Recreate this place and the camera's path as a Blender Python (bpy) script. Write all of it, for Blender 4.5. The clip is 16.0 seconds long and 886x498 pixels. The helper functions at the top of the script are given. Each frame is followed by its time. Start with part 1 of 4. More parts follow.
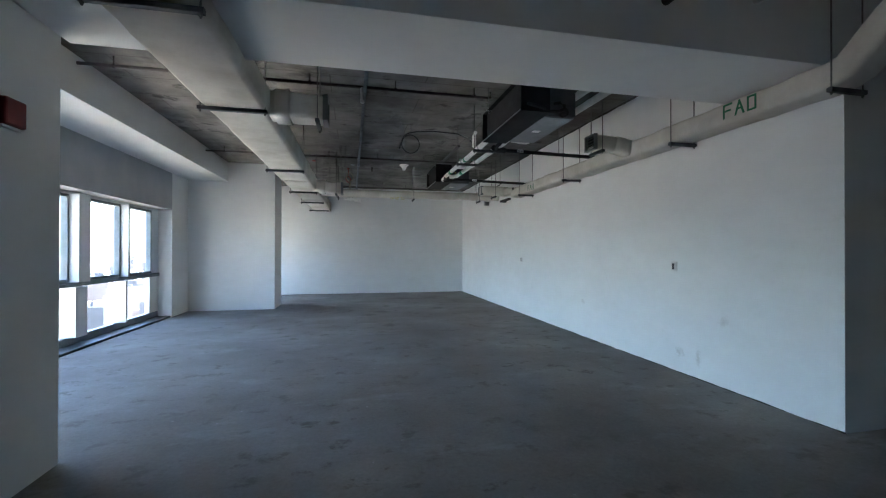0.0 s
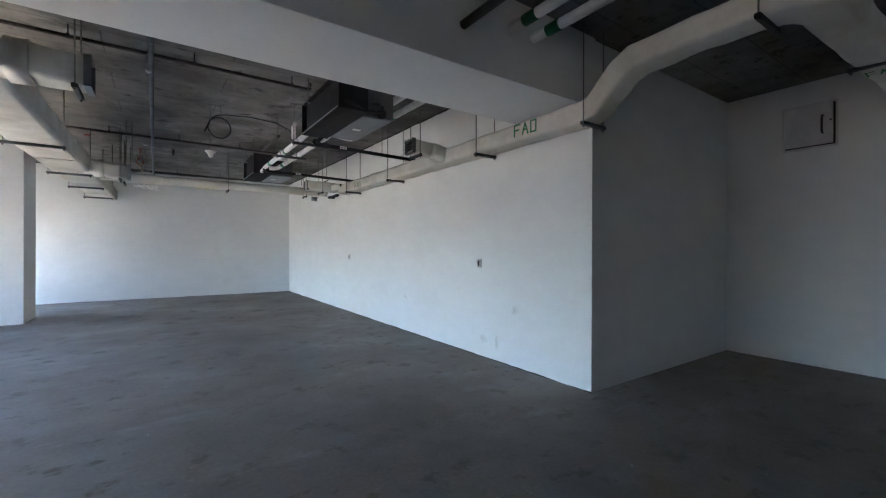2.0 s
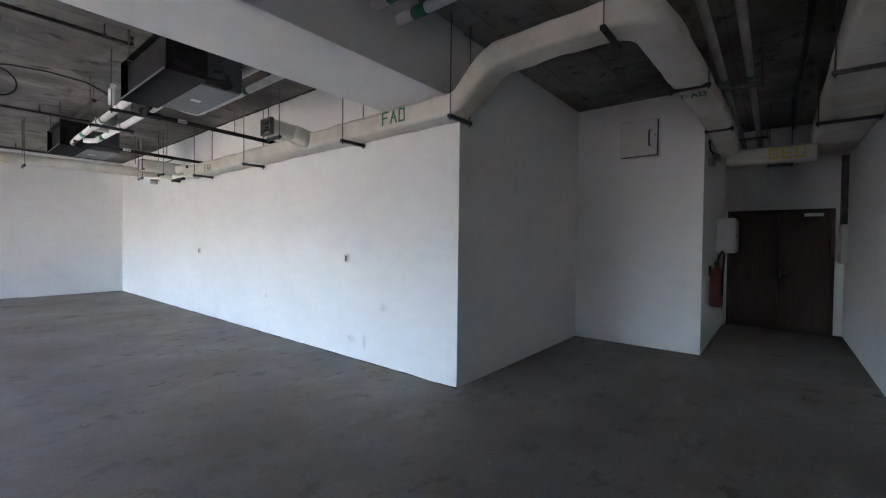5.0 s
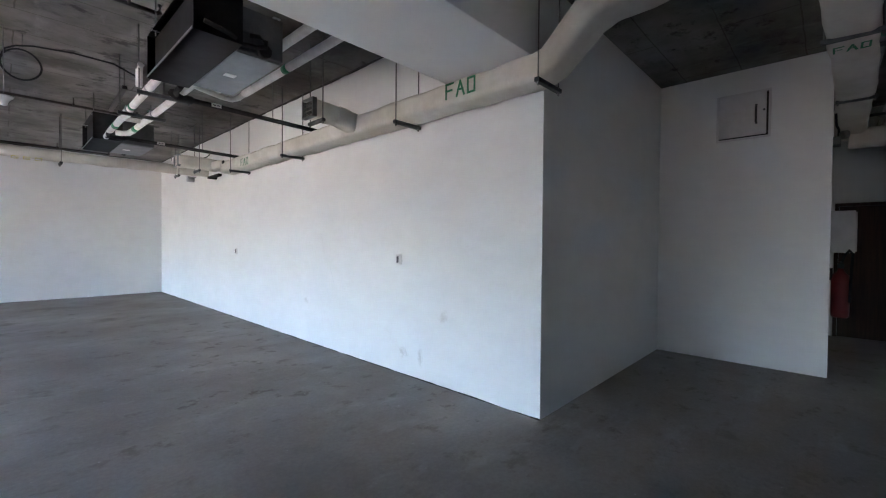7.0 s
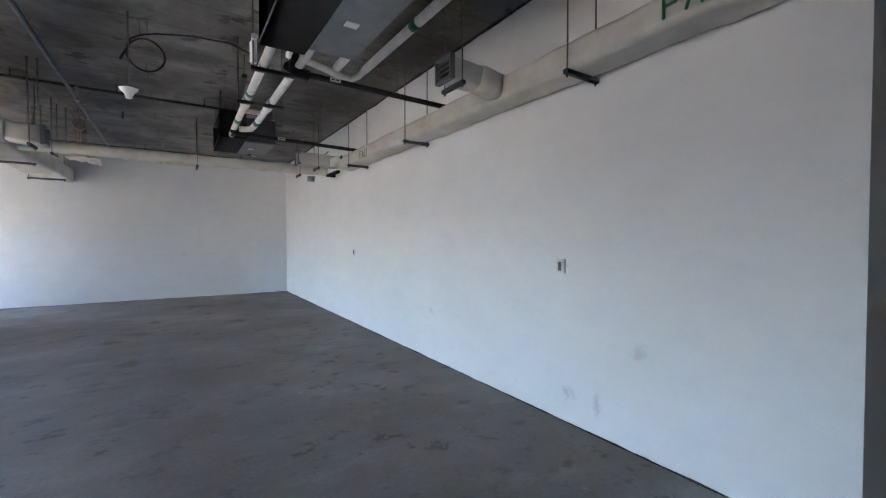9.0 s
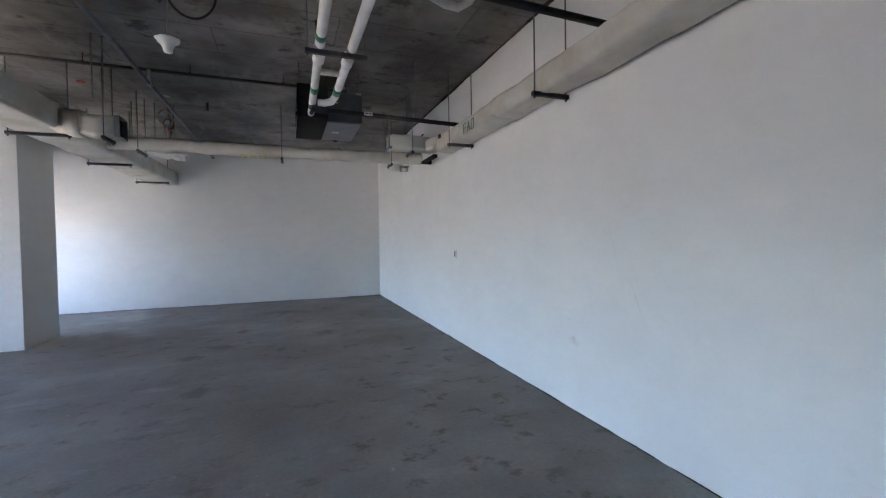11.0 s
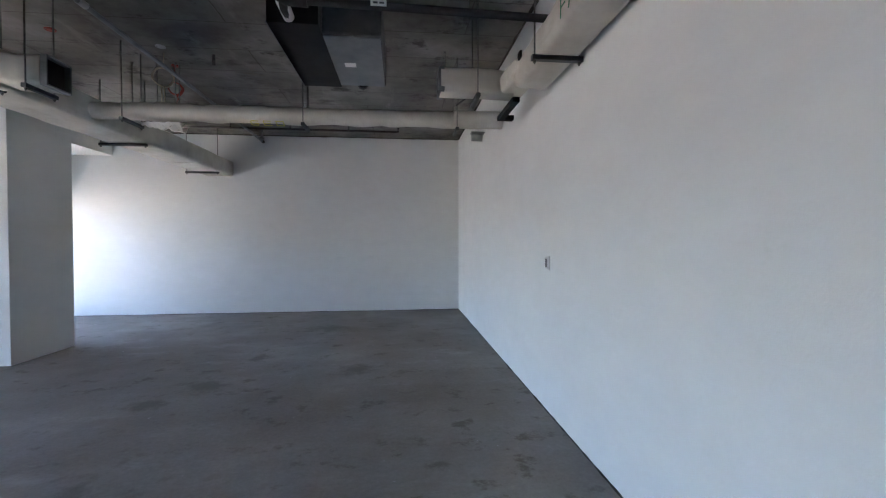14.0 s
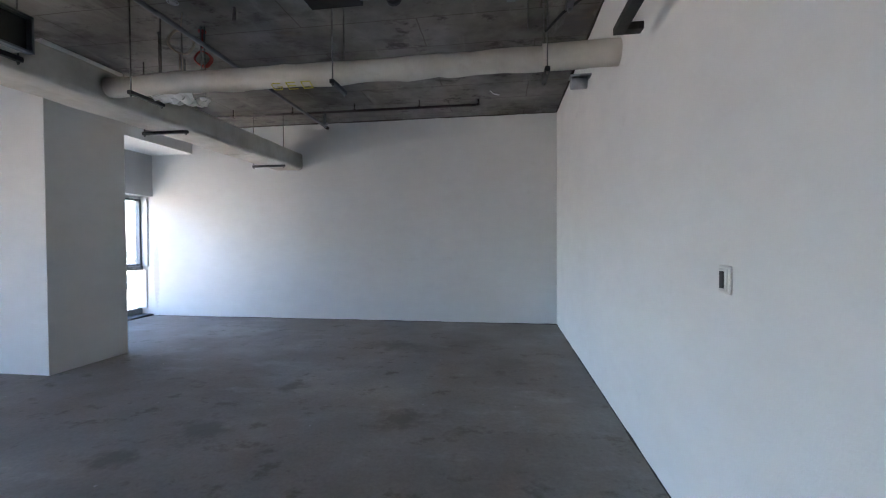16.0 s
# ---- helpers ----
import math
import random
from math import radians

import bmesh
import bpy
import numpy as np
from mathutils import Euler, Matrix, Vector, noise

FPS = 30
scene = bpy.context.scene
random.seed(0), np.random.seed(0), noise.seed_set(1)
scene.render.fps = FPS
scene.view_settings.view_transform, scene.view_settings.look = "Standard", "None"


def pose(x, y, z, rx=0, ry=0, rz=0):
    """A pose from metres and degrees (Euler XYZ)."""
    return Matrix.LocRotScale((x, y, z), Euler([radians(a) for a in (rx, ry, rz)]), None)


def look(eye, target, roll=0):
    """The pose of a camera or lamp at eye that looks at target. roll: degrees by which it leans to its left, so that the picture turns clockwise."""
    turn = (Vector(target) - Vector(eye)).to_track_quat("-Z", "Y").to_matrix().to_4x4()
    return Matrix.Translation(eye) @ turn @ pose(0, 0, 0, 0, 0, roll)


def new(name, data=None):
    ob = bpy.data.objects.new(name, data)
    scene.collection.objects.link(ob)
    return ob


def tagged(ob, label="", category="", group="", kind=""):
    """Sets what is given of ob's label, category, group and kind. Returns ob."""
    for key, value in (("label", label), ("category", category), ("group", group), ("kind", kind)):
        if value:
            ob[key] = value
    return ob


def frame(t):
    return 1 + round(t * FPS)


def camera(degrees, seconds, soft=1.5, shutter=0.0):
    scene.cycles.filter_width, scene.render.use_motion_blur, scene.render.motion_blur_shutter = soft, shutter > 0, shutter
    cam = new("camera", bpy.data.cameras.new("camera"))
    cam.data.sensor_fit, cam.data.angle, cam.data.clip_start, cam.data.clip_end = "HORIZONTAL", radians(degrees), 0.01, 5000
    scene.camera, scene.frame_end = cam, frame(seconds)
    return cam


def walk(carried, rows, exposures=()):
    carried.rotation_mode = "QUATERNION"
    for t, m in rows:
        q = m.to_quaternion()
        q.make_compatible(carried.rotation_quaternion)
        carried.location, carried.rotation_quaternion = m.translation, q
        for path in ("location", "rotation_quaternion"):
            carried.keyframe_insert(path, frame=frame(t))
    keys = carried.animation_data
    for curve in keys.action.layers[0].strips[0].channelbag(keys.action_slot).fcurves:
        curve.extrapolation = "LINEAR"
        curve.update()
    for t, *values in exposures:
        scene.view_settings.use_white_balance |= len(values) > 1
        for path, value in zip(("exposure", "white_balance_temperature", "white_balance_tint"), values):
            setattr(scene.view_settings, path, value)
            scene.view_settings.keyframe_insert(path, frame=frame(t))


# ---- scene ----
EXPOSURES = [(0.0, 4.15, 5800, 8), (0.9, 4.48, 5900, 10), (1.5, 4.50, 6000, 12), (2.5, 4.50, 6150, 14), (3.5, 4.78, 6300, 16), (7.0, 4.93, 6200, 18), (8.5, 4.78, 6100, 17), (9.0, 4.42, 6100, 17), (12.5, 4.18, 6000, 17), (16.0, 4.08, 6000, 16)]
cam = camera(94.1, 16.0, soft=1.15)
PATH = [
    (0, (0.284, 0.137, 1.461), (0.707, 2.091, 1.472), 0.1),
    (0.5, (0.328, 0.119, 1.479), (0.967, 2.014, 1.483), 0.1),
    (1, (0.361, 0.072, 1.494), (1.186, 1.893, 1.491), 0.2),
    (1.5, (0.41, 0.088, 1.49), (1.402, 1.825, 1.487), 0.2),
    (2, (0.474, 0.074, 1.488), (1.61, 1.72, 1.484), 0.2),
    (2.5, (0.5, 0.093, 1.48), (1.78, 1.63, 1.473), 0.2),
    (3, (0.559, 0.075, 1.467), (1.955, 1.507, 1.462), 0.2),
    (3.5, (0.62, 0.078, 1.466), (2.112, 1.41, 1.458), 0.3),
    (3.7, (0.65, 0.084, 1.467), (2.166, 1.388, 1.46), 0.2),
    (5.8, (0.815, 0.377, 1.527), (2.372, 1.632, 1.486), 0.8),
    (6, (0.836, 0.468, 1.501), (2.386, 1.731, 1.47), 0.7),
    (6.5, (0.965, 0.706, 1.499), (2.485, 2.004, 1.46), 0.4),
    (7, (1.091, 0.961, 1.484), (2.551, 2.327, 1.449), 0.5),
    (7.5, (1.16, 1.252, 1.498), (2.549, 2.69, 1.459), 0.5),
    (8, (1.284, 1.525, 1.5), (2.587, 3.042, 1.458), 0.3),
    (8.5, (1.416, 1.838, 1.493), (2.602, 3.448, 1.452), 0.3),
    (9, (1.471, 2.169, 1.496), (2.557, 3.848, 1.452), 0.1),
    (9.5, (1.575, 2.525, 1.517), (2.554, 4.268, 1.462), -0.2),
    (10, (1.636, 2.89, 1.505), (2.506, 4.69, 1.452), -0.4),
    (10.2, (1.67, 3.039, 1.513), (2.5, 4.858, 1.459), -0.6),
    (12.3, (2.311, 4.641, 1.469), (2.823, 6.574, 1.431), -0.2),
    (12.5, (2.379, 4.767, 1.47), (2.857, 6.709, 1.433), -0.2),
    (13, (2.573, 5.109, 1.472), (2.971, 7.068, 1.435), -0.3),
    (13.5, (2.771, 5.464, 1.467), (3.072, 7.441, 1.431), -0.2),
    (14, (2.901, 5.844, 1.454), (3.107, 7.833, 1.419), -0.1),
    (14.5, (3.029, 6.221, 1.449), (3.14, 8.218, 1.411), -0.2),
    (15, (3.096, 6.587, 1.433), (3.083, 8.587, 1.397), -0.2),
    (15.5, (3.15, 6.972, 1.434), (3.004, 8.966, 1.399), -0.2),
    (16, (3.221, 7.362, 1.438), (2.937, 9.342, 1.402), -0.3),
]
walk(cam, [(t, look(eye, target, roll)) for t, eye, target, roll in PATH], exposures=EXPOSURES)

# ---- light ----
world = bpy.data.worlds.new("world")
scene.world = world
world.use_nodes = True
wn = world.node_tree
sky = wn.nodes.new("ShaderNodeTexSky")
sky.sky_type, sky.sun_disc = "NISHITA", False
sky.sun_elevation, sky.sun_rotation = radians(52), radians(100)
sky.dust_density, sky.ozone_density = 2.0, 1.5
wn.links.new(sky.outputs["Color"], wn.nodes["Background"].inputs["Color"])
wn.nodes["Background"].inputs["Strength"].default_value = 0.15

sun_data = bpy.data.lights.new("sun", "SUN")
sun_data.energy, sun_data.angle, sun_data.color = 4.0, radians(0.5), (1.0, 0.93, 0.82)
sun = new("sun", sun_data)
sun.matrix_world = look((60, -10, 80), (0, 0, 0))

# ---- materials ----
H = 3.64


def material(name, colour, rough=0.6, metal=0.0):
    m = bpy.data.materials.new(name)
    m.use_nodes = True
    b = m.node_tree.nodes["Principled BSDF"]
    b.inputs["Base Color"].default_value = (*colour, 1)
    b.inputs["Roughness"].default_value = rough
    b.inputs["Metallic"].default_value = metal
    return m


def node(m, kind, **inputs):
    n = m.node_tree.nodes.new(kind)
    for k, v in inputs.items():
        n.inputs[k.replace("_", " ")].default_value = v
    return n


def link(m, a, b):
    m.node_tree.links.new(a, b)


def coords(m, scale=(1, 1, 1), space="Object"):
    tc = m.node_tree.nodes.new("ShaderNodeTexCoord")
    mp = m.node_tree.nodes.new("ShaderNodeMapping")
    mp.inputs["Scale"].default_value = scale
    link(m, tc.outputs[space], mp.inputs["Vector"])
    return mp.outputs["Vector"]


def noise_tex(m, vec, scale, detail=4.0, rough=0.55):
    n = node(m, "ShaderNodeTexNoise", Scale=scale, Detail=detail, Roughness=rough)
    link(m, vec, n.inputs["Vector"])
    return n.outputs["Fac"]


def ramp(m, fac, stops):
    r = m.node_tree.nodes.new("ShaderNodeValToRGB")
    e = r.color_ramp.elements
    while len(e) < len(stops):
        e.new(0.5)
    for el, (p, c) in zip(e, stops):
        el.position = p
        el.color = (*c, 1) if len(c) == 3 else c
    link(m, fac, r.inputs["Fac"])
    return r.outputs["Color"]


def mix(m, fac, a, b, mode="MIX"):
    n = m.node_tree.nodes.new("ShaderNodeMix")
    n.data_type, n.blend_type = "RGBA", mode
    for sock, v in ((n.inputs[0], fac), (n.inputs[6], a), (n.inputs[7], b)):
        if isinstance(v, (int, float)):
            sock.default_value = v
        elif isinstance(v, tuple):
            sock.default_value = (*v, 1)
        else:
            link(m, v, sock)
    return n.outputs[2]


def finish(m, colour=None, bump=None, strength=0.2, distance=0.01, rough=None):
    b = m.node_tree.nodes["Principled BSDF"]
    if colour is not None:
        link(m, colour, b.inputs["Base Color"])
    if rough is not None:
        link(m, rough, b.inputs["Roughness"])
    if bump is not None:
        n = node(m, "ShaderNodeBump", Strength=strength, Distance=distance)
        link(m, bump, n.inputs["Height"])
        link(m, n.outputs["Normal"], b.inputs["Normal"])
    return m


def grey(v):
    return (v, v, v)


def blotch(m, at, size, scale, lo, hi, turn=(0, 0, 0)):
    """A mask of broken smears round one place."""
    mp = m.node_tree.nodes.new("ShaderNodeMapping")
    tc = m.node_tree.nodes.new("ShaderNodeTexCoord")
    mp.vector_type = "TEXTURE"
    mp.inputs["Location"].default_value = at
    mp.inputs["Rotation"].default_value = turn
    mp.inputs["Scale"].default_value = size
    link(m, tc.outputs["Object"], mp.inputs["Vector"])
    ball = m.node_tree.nodes.new("ShaderNodeTexGradient")
    ball.gradient_type = "SPHERICAL"
    link(m, mp.outputs["Vector"], ball.inputs["Vector"])
    n = noise_tex(m, coords(m), scale, 8, 0.7)
    mask = m.node_tree.nodes.new("ShaderNodeMath")
    mask.operation = "MULTIPLY"
    link(m, ball.outputs["Fac"], mask.inputs[0])
    link(m, n, mask.inputs[1])
    return ramp(m, mask.outputs[0], [(lo, grey(0)), (hi, grey(0.6))])


def plaster(name, base, dirt):
    m = material(name, base, 0.75)
    v = coords(m)
    c = ramp(m, noise_tex(m, v, 0.7, 6, 0.6), [(0.3, tuple(k * 0.93 for k in base)), (0.7, base)])
    patch = noise_tex(m, coords(m, (1, 1, 2.2)), 2.6, 7, 0.62)
    c = mix(m, 0.08, c, ramp(m, patch, [(0.35, grey(0.55)), (0.65, grey(1.0))]), "MULTIPLY")
    smear = noise_tex(m, coords(m, (1.6, 1.6, 2.6)), 1.3, 9, 0.68)
    c = mix(m, ramp(m, smear, [(0.64, grey(0)), (0.82, grey(0.35))]), c, dirt)
    fleck = noise_tex(m, coords(m, (3, 3, 1.2)), 7.0, 6, 0.75)
    c = mix(m, ramp(m, fleck, [(0.72, grey(0)), (0.79, grey(0.5))]), c, dirt)
    for at, size, scale, lo, hi in (
        ((4.15, 4.42, 0.24), (0.4, 0.22, 0.16), 22.0, 0.30, 0.48),
        ((4.15, 4.15, 0.24), (0.4, 0.10, 0.30), 26.0, 0.30, 0.46),
        ((4.15, 3.80, 0.71), (0.4, 0.40, 0.28), 9.0, 0.40, 0.60),
        ((4.15, 6.58, 0.62), (0.4, 0.35, 0.30), 11.0, 0.40, 0.58),
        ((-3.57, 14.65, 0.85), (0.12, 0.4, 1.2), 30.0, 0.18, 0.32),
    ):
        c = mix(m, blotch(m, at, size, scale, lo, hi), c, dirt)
    for at, turn in (((4.15, 6.11, 1.40), -18), ((4.15, 5.90, 1.05), -25)):
        c = mix(m, blotch(m, at, (0.4, 0.016, 0.40), 6.0, 0.2, 0.6, (radians(turn), 0, 0)), c, tuple(k * 0.74 for k in base))
    fine = noise_tex(m, v, 90, 3)
    wave = noise_tex(m, coords(m, (1, 1, 2)), 5, 5)
    return finish(m, c, mix(m, 0.6, fine, wave), 0.25, 0.008)


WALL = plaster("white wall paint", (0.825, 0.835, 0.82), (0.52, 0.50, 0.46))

CEIL = material("raw concrete soffit", (0.2, 0.19, 0.18), 0.9)
v = coords(CEIL)
cloud = noise_tex(CEIL, v, 0.9, 7, 0.62)
c = ramp(CEIL, cloud, [(0.34, (0.088, 0.083, 0.075)), (0.5, (0.182, 0.173, 0.158)), (0.66, (0.285, 0.273, 0.252))])
br = node(CEIL, "ShaderNodeTexBrick", Scale=1.0, Mortar_Size=0.008, Brick_Width=2.4, Row_Height=0.6)
br.inputs["Color1"].default_value = (0.92, 0.92, 0.92, 1)
br.inputs["Color2"].default_value = (1, 1, 1, 1)
br.inputs["Mortar"].default_value = (0.55, 0.53, 0.5, 1)
br.inputs["Mortar Smooth"].default_value = 0.4
br.offset = 0.5
wob = node(CEIL, "ShaderNodeTexNoise", Scale=3.0)
link(CEIL, v, wob.inputs["Vector"])
add = CEIL.node_tree.nodes.new("ShaderNodeVectorMath")
add.operation = "MULTIPLY_ADD"
add.inputs[1].default_value = (0.03, 0.03, 0.03)
link(CEIL, wob.outputs["Color"], add.inputs[0])
link(CEIL, v, add.inputs[2])
link(CEIL, add.outputs[0], br.inputs["Vector"])
c = mix(CEIL, 1.0, c, br.outputs["Color"], "MULTIPLY")
streak = noise_tex(CEIL, coords(CEIL, (0.9, 1.6, 1)), 1.5, 8, 0.7)
dash = noise_tex(CEIL, coords(CEIL, (2.2, 17, 1)), 1.3, 4, 0.6)
c = mix(CEIL, ramp(CEIL, dash, [(0.67, grey(0)), (0.75, grey(0.4))]), c, (0.035, 0.03, 0.028))
c = mix(CEIL, ramp(CEIL, streak, [(0.56, grey(0)), (0.70, grey(0.75))]), c, (0.05, 0.044, 0.039))
rust = noise_tex(CEIL, coords(CEIL, (0.8, 1.4, 1)), 1.1, 6, 0.6)
c = mix(CEIL, ramp(CEIL, rust, [(0.60, grey(0)), (0.78, grey(0.5))]), c, (0.23, 0.165, 0.095))
blot = noise_tex(CEIL, coords(CEIL, (1.0, 1.3, 1)), 2.6, 6, 0.68)
c = mix(CEIL, ramp(CEIL, blot, [(0.58, grey(0)), (0.66, grey(0.8))]), c, (0.04, 0.036, 0.032))
pale = noise_tex(CEIL, coords(CEIL, (2.5, 0.7, 1)), 1.4, 7, 0.66)
c = mix(CEIL, ramp(CEIL, pale, [(0.58, grey(0)), (0.74, grey(0.55))]), c, (0.34, 0.33, 0.31))
# brown-black blotches along the wall's edge and by the coiled cable
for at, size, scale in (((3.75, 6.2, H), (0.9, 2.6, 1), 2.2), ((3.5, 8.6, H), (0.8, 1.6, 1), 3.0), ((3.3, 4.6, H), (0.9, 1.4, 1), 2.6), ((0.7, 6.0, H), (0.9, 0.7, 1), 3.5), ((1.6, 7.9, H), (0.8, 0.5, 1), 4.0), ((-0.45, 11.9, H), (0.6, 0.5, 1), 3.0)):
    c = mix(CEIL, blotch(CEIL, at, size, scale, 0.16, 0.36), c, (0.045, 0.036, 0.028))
finish(CEIL, c, mix(CEIL, 0.5, noise_tex(CEIL, v, 26, 6), br.outputs["Fac"]), 0.45, 0.012)

FLOOR = material("dusty screed floor", (0.25, 0.25, 0.25), 0.9)
v = coords(FLOOR)
c = ramp(FLOOR, noise_tex(FLOOR, v, 0.5, 8, 0.62), [(0.32, (0.225, 0.20, 0.178)), (0.52, (0.30, 0.274, 0.25)), (0.68, (0.39, 0.365, 0.338))])
grain = noise_tex(FLOOR, v, 30, 7, 0.75)
c = mix(FLOOR, 0.32, c, ramp(FLOOR, grain, [(0.32, grey(0.4)), (0.66, grey(1.0))]), "MULTIPLY")
sweepmark = noise_tex(FLOOR, coords(FLOOR, (0.9, 1.5, 1)), 2.6, 8, 0.65)
c = mix(FLOOR, 0.14, c, ramp(FLOOR, sweepmark, [(0.35, grey(0.6)), (0.62, grey(1.0))]), "MULTIPLY")
# scuffed shoe prints: short smears, denser along the walked middle
foot = noise_tex(FLOOR, coords(FLOOR, (2.9, 3.6, 1)), 1.15, 9, 0.70)
where = noise_tex(FLOOR, v, 0.45, 3)
fmask = FLOOR.node_tree.nodes.new("ShaderNodeMath")
fmask.operation = "MULTIPLY"
link(FLOOR, ramp(FLOOR, foot, [(0.56, grey(0)), (0.64, grey(0.85))]), fmask.inputs[0])
link(FLOOR, ramp(FLOOR, where, [(0.34, grey(0.25)), (0.56, grey(1))]), fmask.inputs[1])
c = mix(FLOOR, fmask.outputs[0], c, (0.15, 0.128, 0.108))
trail = noise_tex(FLOOR, coords(FLOOR, (0.9, 0.6, 1)), 1.7, 9, 0.7)
c = mix(FLOOR, ramp(FLOOR, trail, [(0.56, grey(0)), (0.72, grey(0.4))]), c, (0.185, 0.165, 0.14))
dust = noise_tex(FLOOR, coords(FLOOR, (0.6, 1.4, 1)), 1.3, 9, 0.72)
c = mix(FLOOR, ramp(FLOOR, dust, [(0.56, grey(0)), (0.76, grey(0.4))]), c, (0.52, 0.515, 0.50))
chip = noise_tex(FLOOR, v, 16, 3, 0.5)
c = mix(FLOOR, ramp(FLOOR, chip, [(0.73, grey(0)), (0.77, grey(0.6))]), c, (0.55, 0.54, 0.52))
for at, size in (((1.74, 12.96, 0), (0.9, 0.7, 1)), ((0.95, 10.2, 0), (0.5, 0.6, 1)), ((0.64, 9.75, 0), (0.4, 0.4, 1)), ((1.16, 11.2, 0), (0.35, 0.4, 1)), ((0.97, 8.33, 0), (0.35, 0.4, 1)), ((2.4, 10.6, 0), (0.5, 0.5, 1))):
    c = mix(FLOOR, blotch(FLOOR, at, size, 6.0, 0.26, 0.42), c, (0.13, 0.115, 0.10))
finish(FLOOR, c, mix(FLOOR, 0.4, grain, sweepmark), 0.4, 0.012)

LAG = material("cream insulation cloth", (0.6, 0.58, 0.51), 0.8)
v = coords(LAG)
c = ramp(LAG, noise_tex(LAG, v, 2.2, 6, 0.6), [(0.3, (0.50, 0.475, 0.41)), (0.6, (0.66, 0.64, 0.58))])
c = mix(LAG, ramp(LAG, noise_tex(LAG, coords(LAG, (1.2, 0.5, 2.5)), 1.5, 8, 0.7), [(0.6, grey(0)), (0.78, grey(0.5))]), c, (0.33, 0.27, 0.17))
finish(LAG, c, mix(LAG, 0.4, noise_tex(LAG, v, 160, 2), noise_tex(LAG, v, 9, 4)), 0.4, 0.008)

PIPEW = finish(material("white pipe jacket", (0.72, 0.72, 0.69), 0.5))
v = coords(PIPEW)
finish(PIPEW, ramp(PIPEW, noise_tex(PIPEW, v, 8, 5), [(0.3, (0.60, 0.595, 0.56)), (0.6, (0.75, 0.745, 0.72))]), noise_tex(PIPEW, v, 30, 3), 0.2, 0.004)


def worn(name, a, b, rough, metal, scale=6.0):
    m = material(name, a, rough, metal)
    v = coords(m)
    n = noise_tex(m, v, scale, 6, 0.65)
    return finish(m, ramp(m, n, [(0.32, a), (0.7, b)]), noise_tex(m, v, 70, 3), 0.1, 0.003)


CHROME = worn("polished steel", (0.7, 0.7, 0.7), (0.8, 0.8, 0.8), 0.25, 0.9)
# darker than the white jacket, for corridor pipes and the emergency light
DULLGREY = worn("dull grey jacket", (0.20, 0.20, 0.19), (0.36, 0.36, 0.34), 0.7, 0.0, 5)
STEEL = worn("galvanised steel", (0.30, 0.31, 0.32), (0.46, 0.47, 0.48), 0.45, 0.7)
ROD = worn("dull threaded steel", (0.12, 0.12, 0.12), (0.22, 0.215, 0.205), 0.55, 0.6, 20)
BAR = worn("dark steel channel", (0.05, 0.055, 0.06), (0.11, 0.115, 0.12), 0.5, 0.5)
IRON = worn("dark painted iron", (0.035, 0.03, 0.03), (0.075, 0.06, 0.055), 0.5, 0.2, 12)
RUBBER = worn("black foam lagging", (0.012, 0.012, 0.013), (0.028, 0.028, 0.03), 0.85, 0.0, 25)
UNITDARK = worn("black insulated casing", (0.017, 0.017, 0.018), (0.03, 0.03, 0.032), 0.75, 0.0)
UNITDARK.node_tree.nodes["Principled BSDF"].inputs["Specular IOR Level"].default_value = 0.25
UNITGREY = worn("grey zinc casing", (0.16, 0.175, 0.185), (0.23, 0.245, 0.255), 0.45, 0.45)
UNITSIDE = worn("dark grey zinc casing", (0.05, 0.055, 0.06), (0.09, 0.095, 0.10), 0.5, 0.3)
ALU = worn("pale powder-coated aluminium", (0.78, 0.80, 0.81), (0.83, 0.85, 0.86), 0.4, 0.0)
PIPEGREY = worn("weathered grey pipe", (0.10, 0.115, 0.125), (0.2, 0.22, 0.235), 0.5, 0.3)
ALUDARK = worn("blue-grey sash frame", (0.15, 0.18, 0.20), (0.21, 0.24, 0.26), 0.45, 0.1)
LINTELGREY = material("smooth grey lintel finish", (0.4, 0.4, 0.4), 0.9)
c = ramp(LINTELGREY, noise_tex(LINTELGREY, coords(LINTELGREY, (1, 1.0, 0.8)), 1.1, 5, 0.55), [(0.35, (0.36, 0.375, 0.38)), (0.65, (0.45, 0.46, 0.46))])
finish(LINTELGREY, c, noise_tex(LINTELGREY, coords(LINTELGREY), 40, 4), 0.2, 0.006)
WHITE = worn("white plastic", (0.70, 0.70, 0.68), (0.78, 0.78, 0.76), 0.4, 0.0)
PANEL = worn("white enamelled steel", (0.58, 0.58, 0.57), (0.68, 0.68, 0.67), 0.4, 0.0)
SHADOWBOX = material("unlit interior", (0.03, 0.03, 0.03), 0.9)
GREEN = worn("green tape", (0.01, 0.16, 0.075), (0.02, 0.22, 0.11), 0.5, 0.0)
INK = worn("green marker ink", (0.01, 0.12, 0.06), (0.02, 0.2, 0.09), 0.7, 0.0, 40)
YELLOW = worn("yellow marker ink", (0.5, 0.45, 0.06), (0.6, 0.55, 0.12), 0.7, 0.0, 40)
RED = worn("red enamel", (0.14, 0.01, 0.01), (0.20, 0.016, 0.015), 0.4, 0.0)
REDCABLE = worn("red cable sheath", (0.25, 0.03, 0.02), (0.33, 0.05, 0.035), 0.5, 0.0)
TANCABLE = worn("beige cable sheath", (0.33, 0.28, 0.2), (0.42, 0.37, 0.28), 0.5, 0.0)
PLASTIC = material("thin clear wrapping film", (0.8, 0.8, 0.78), 0.3)
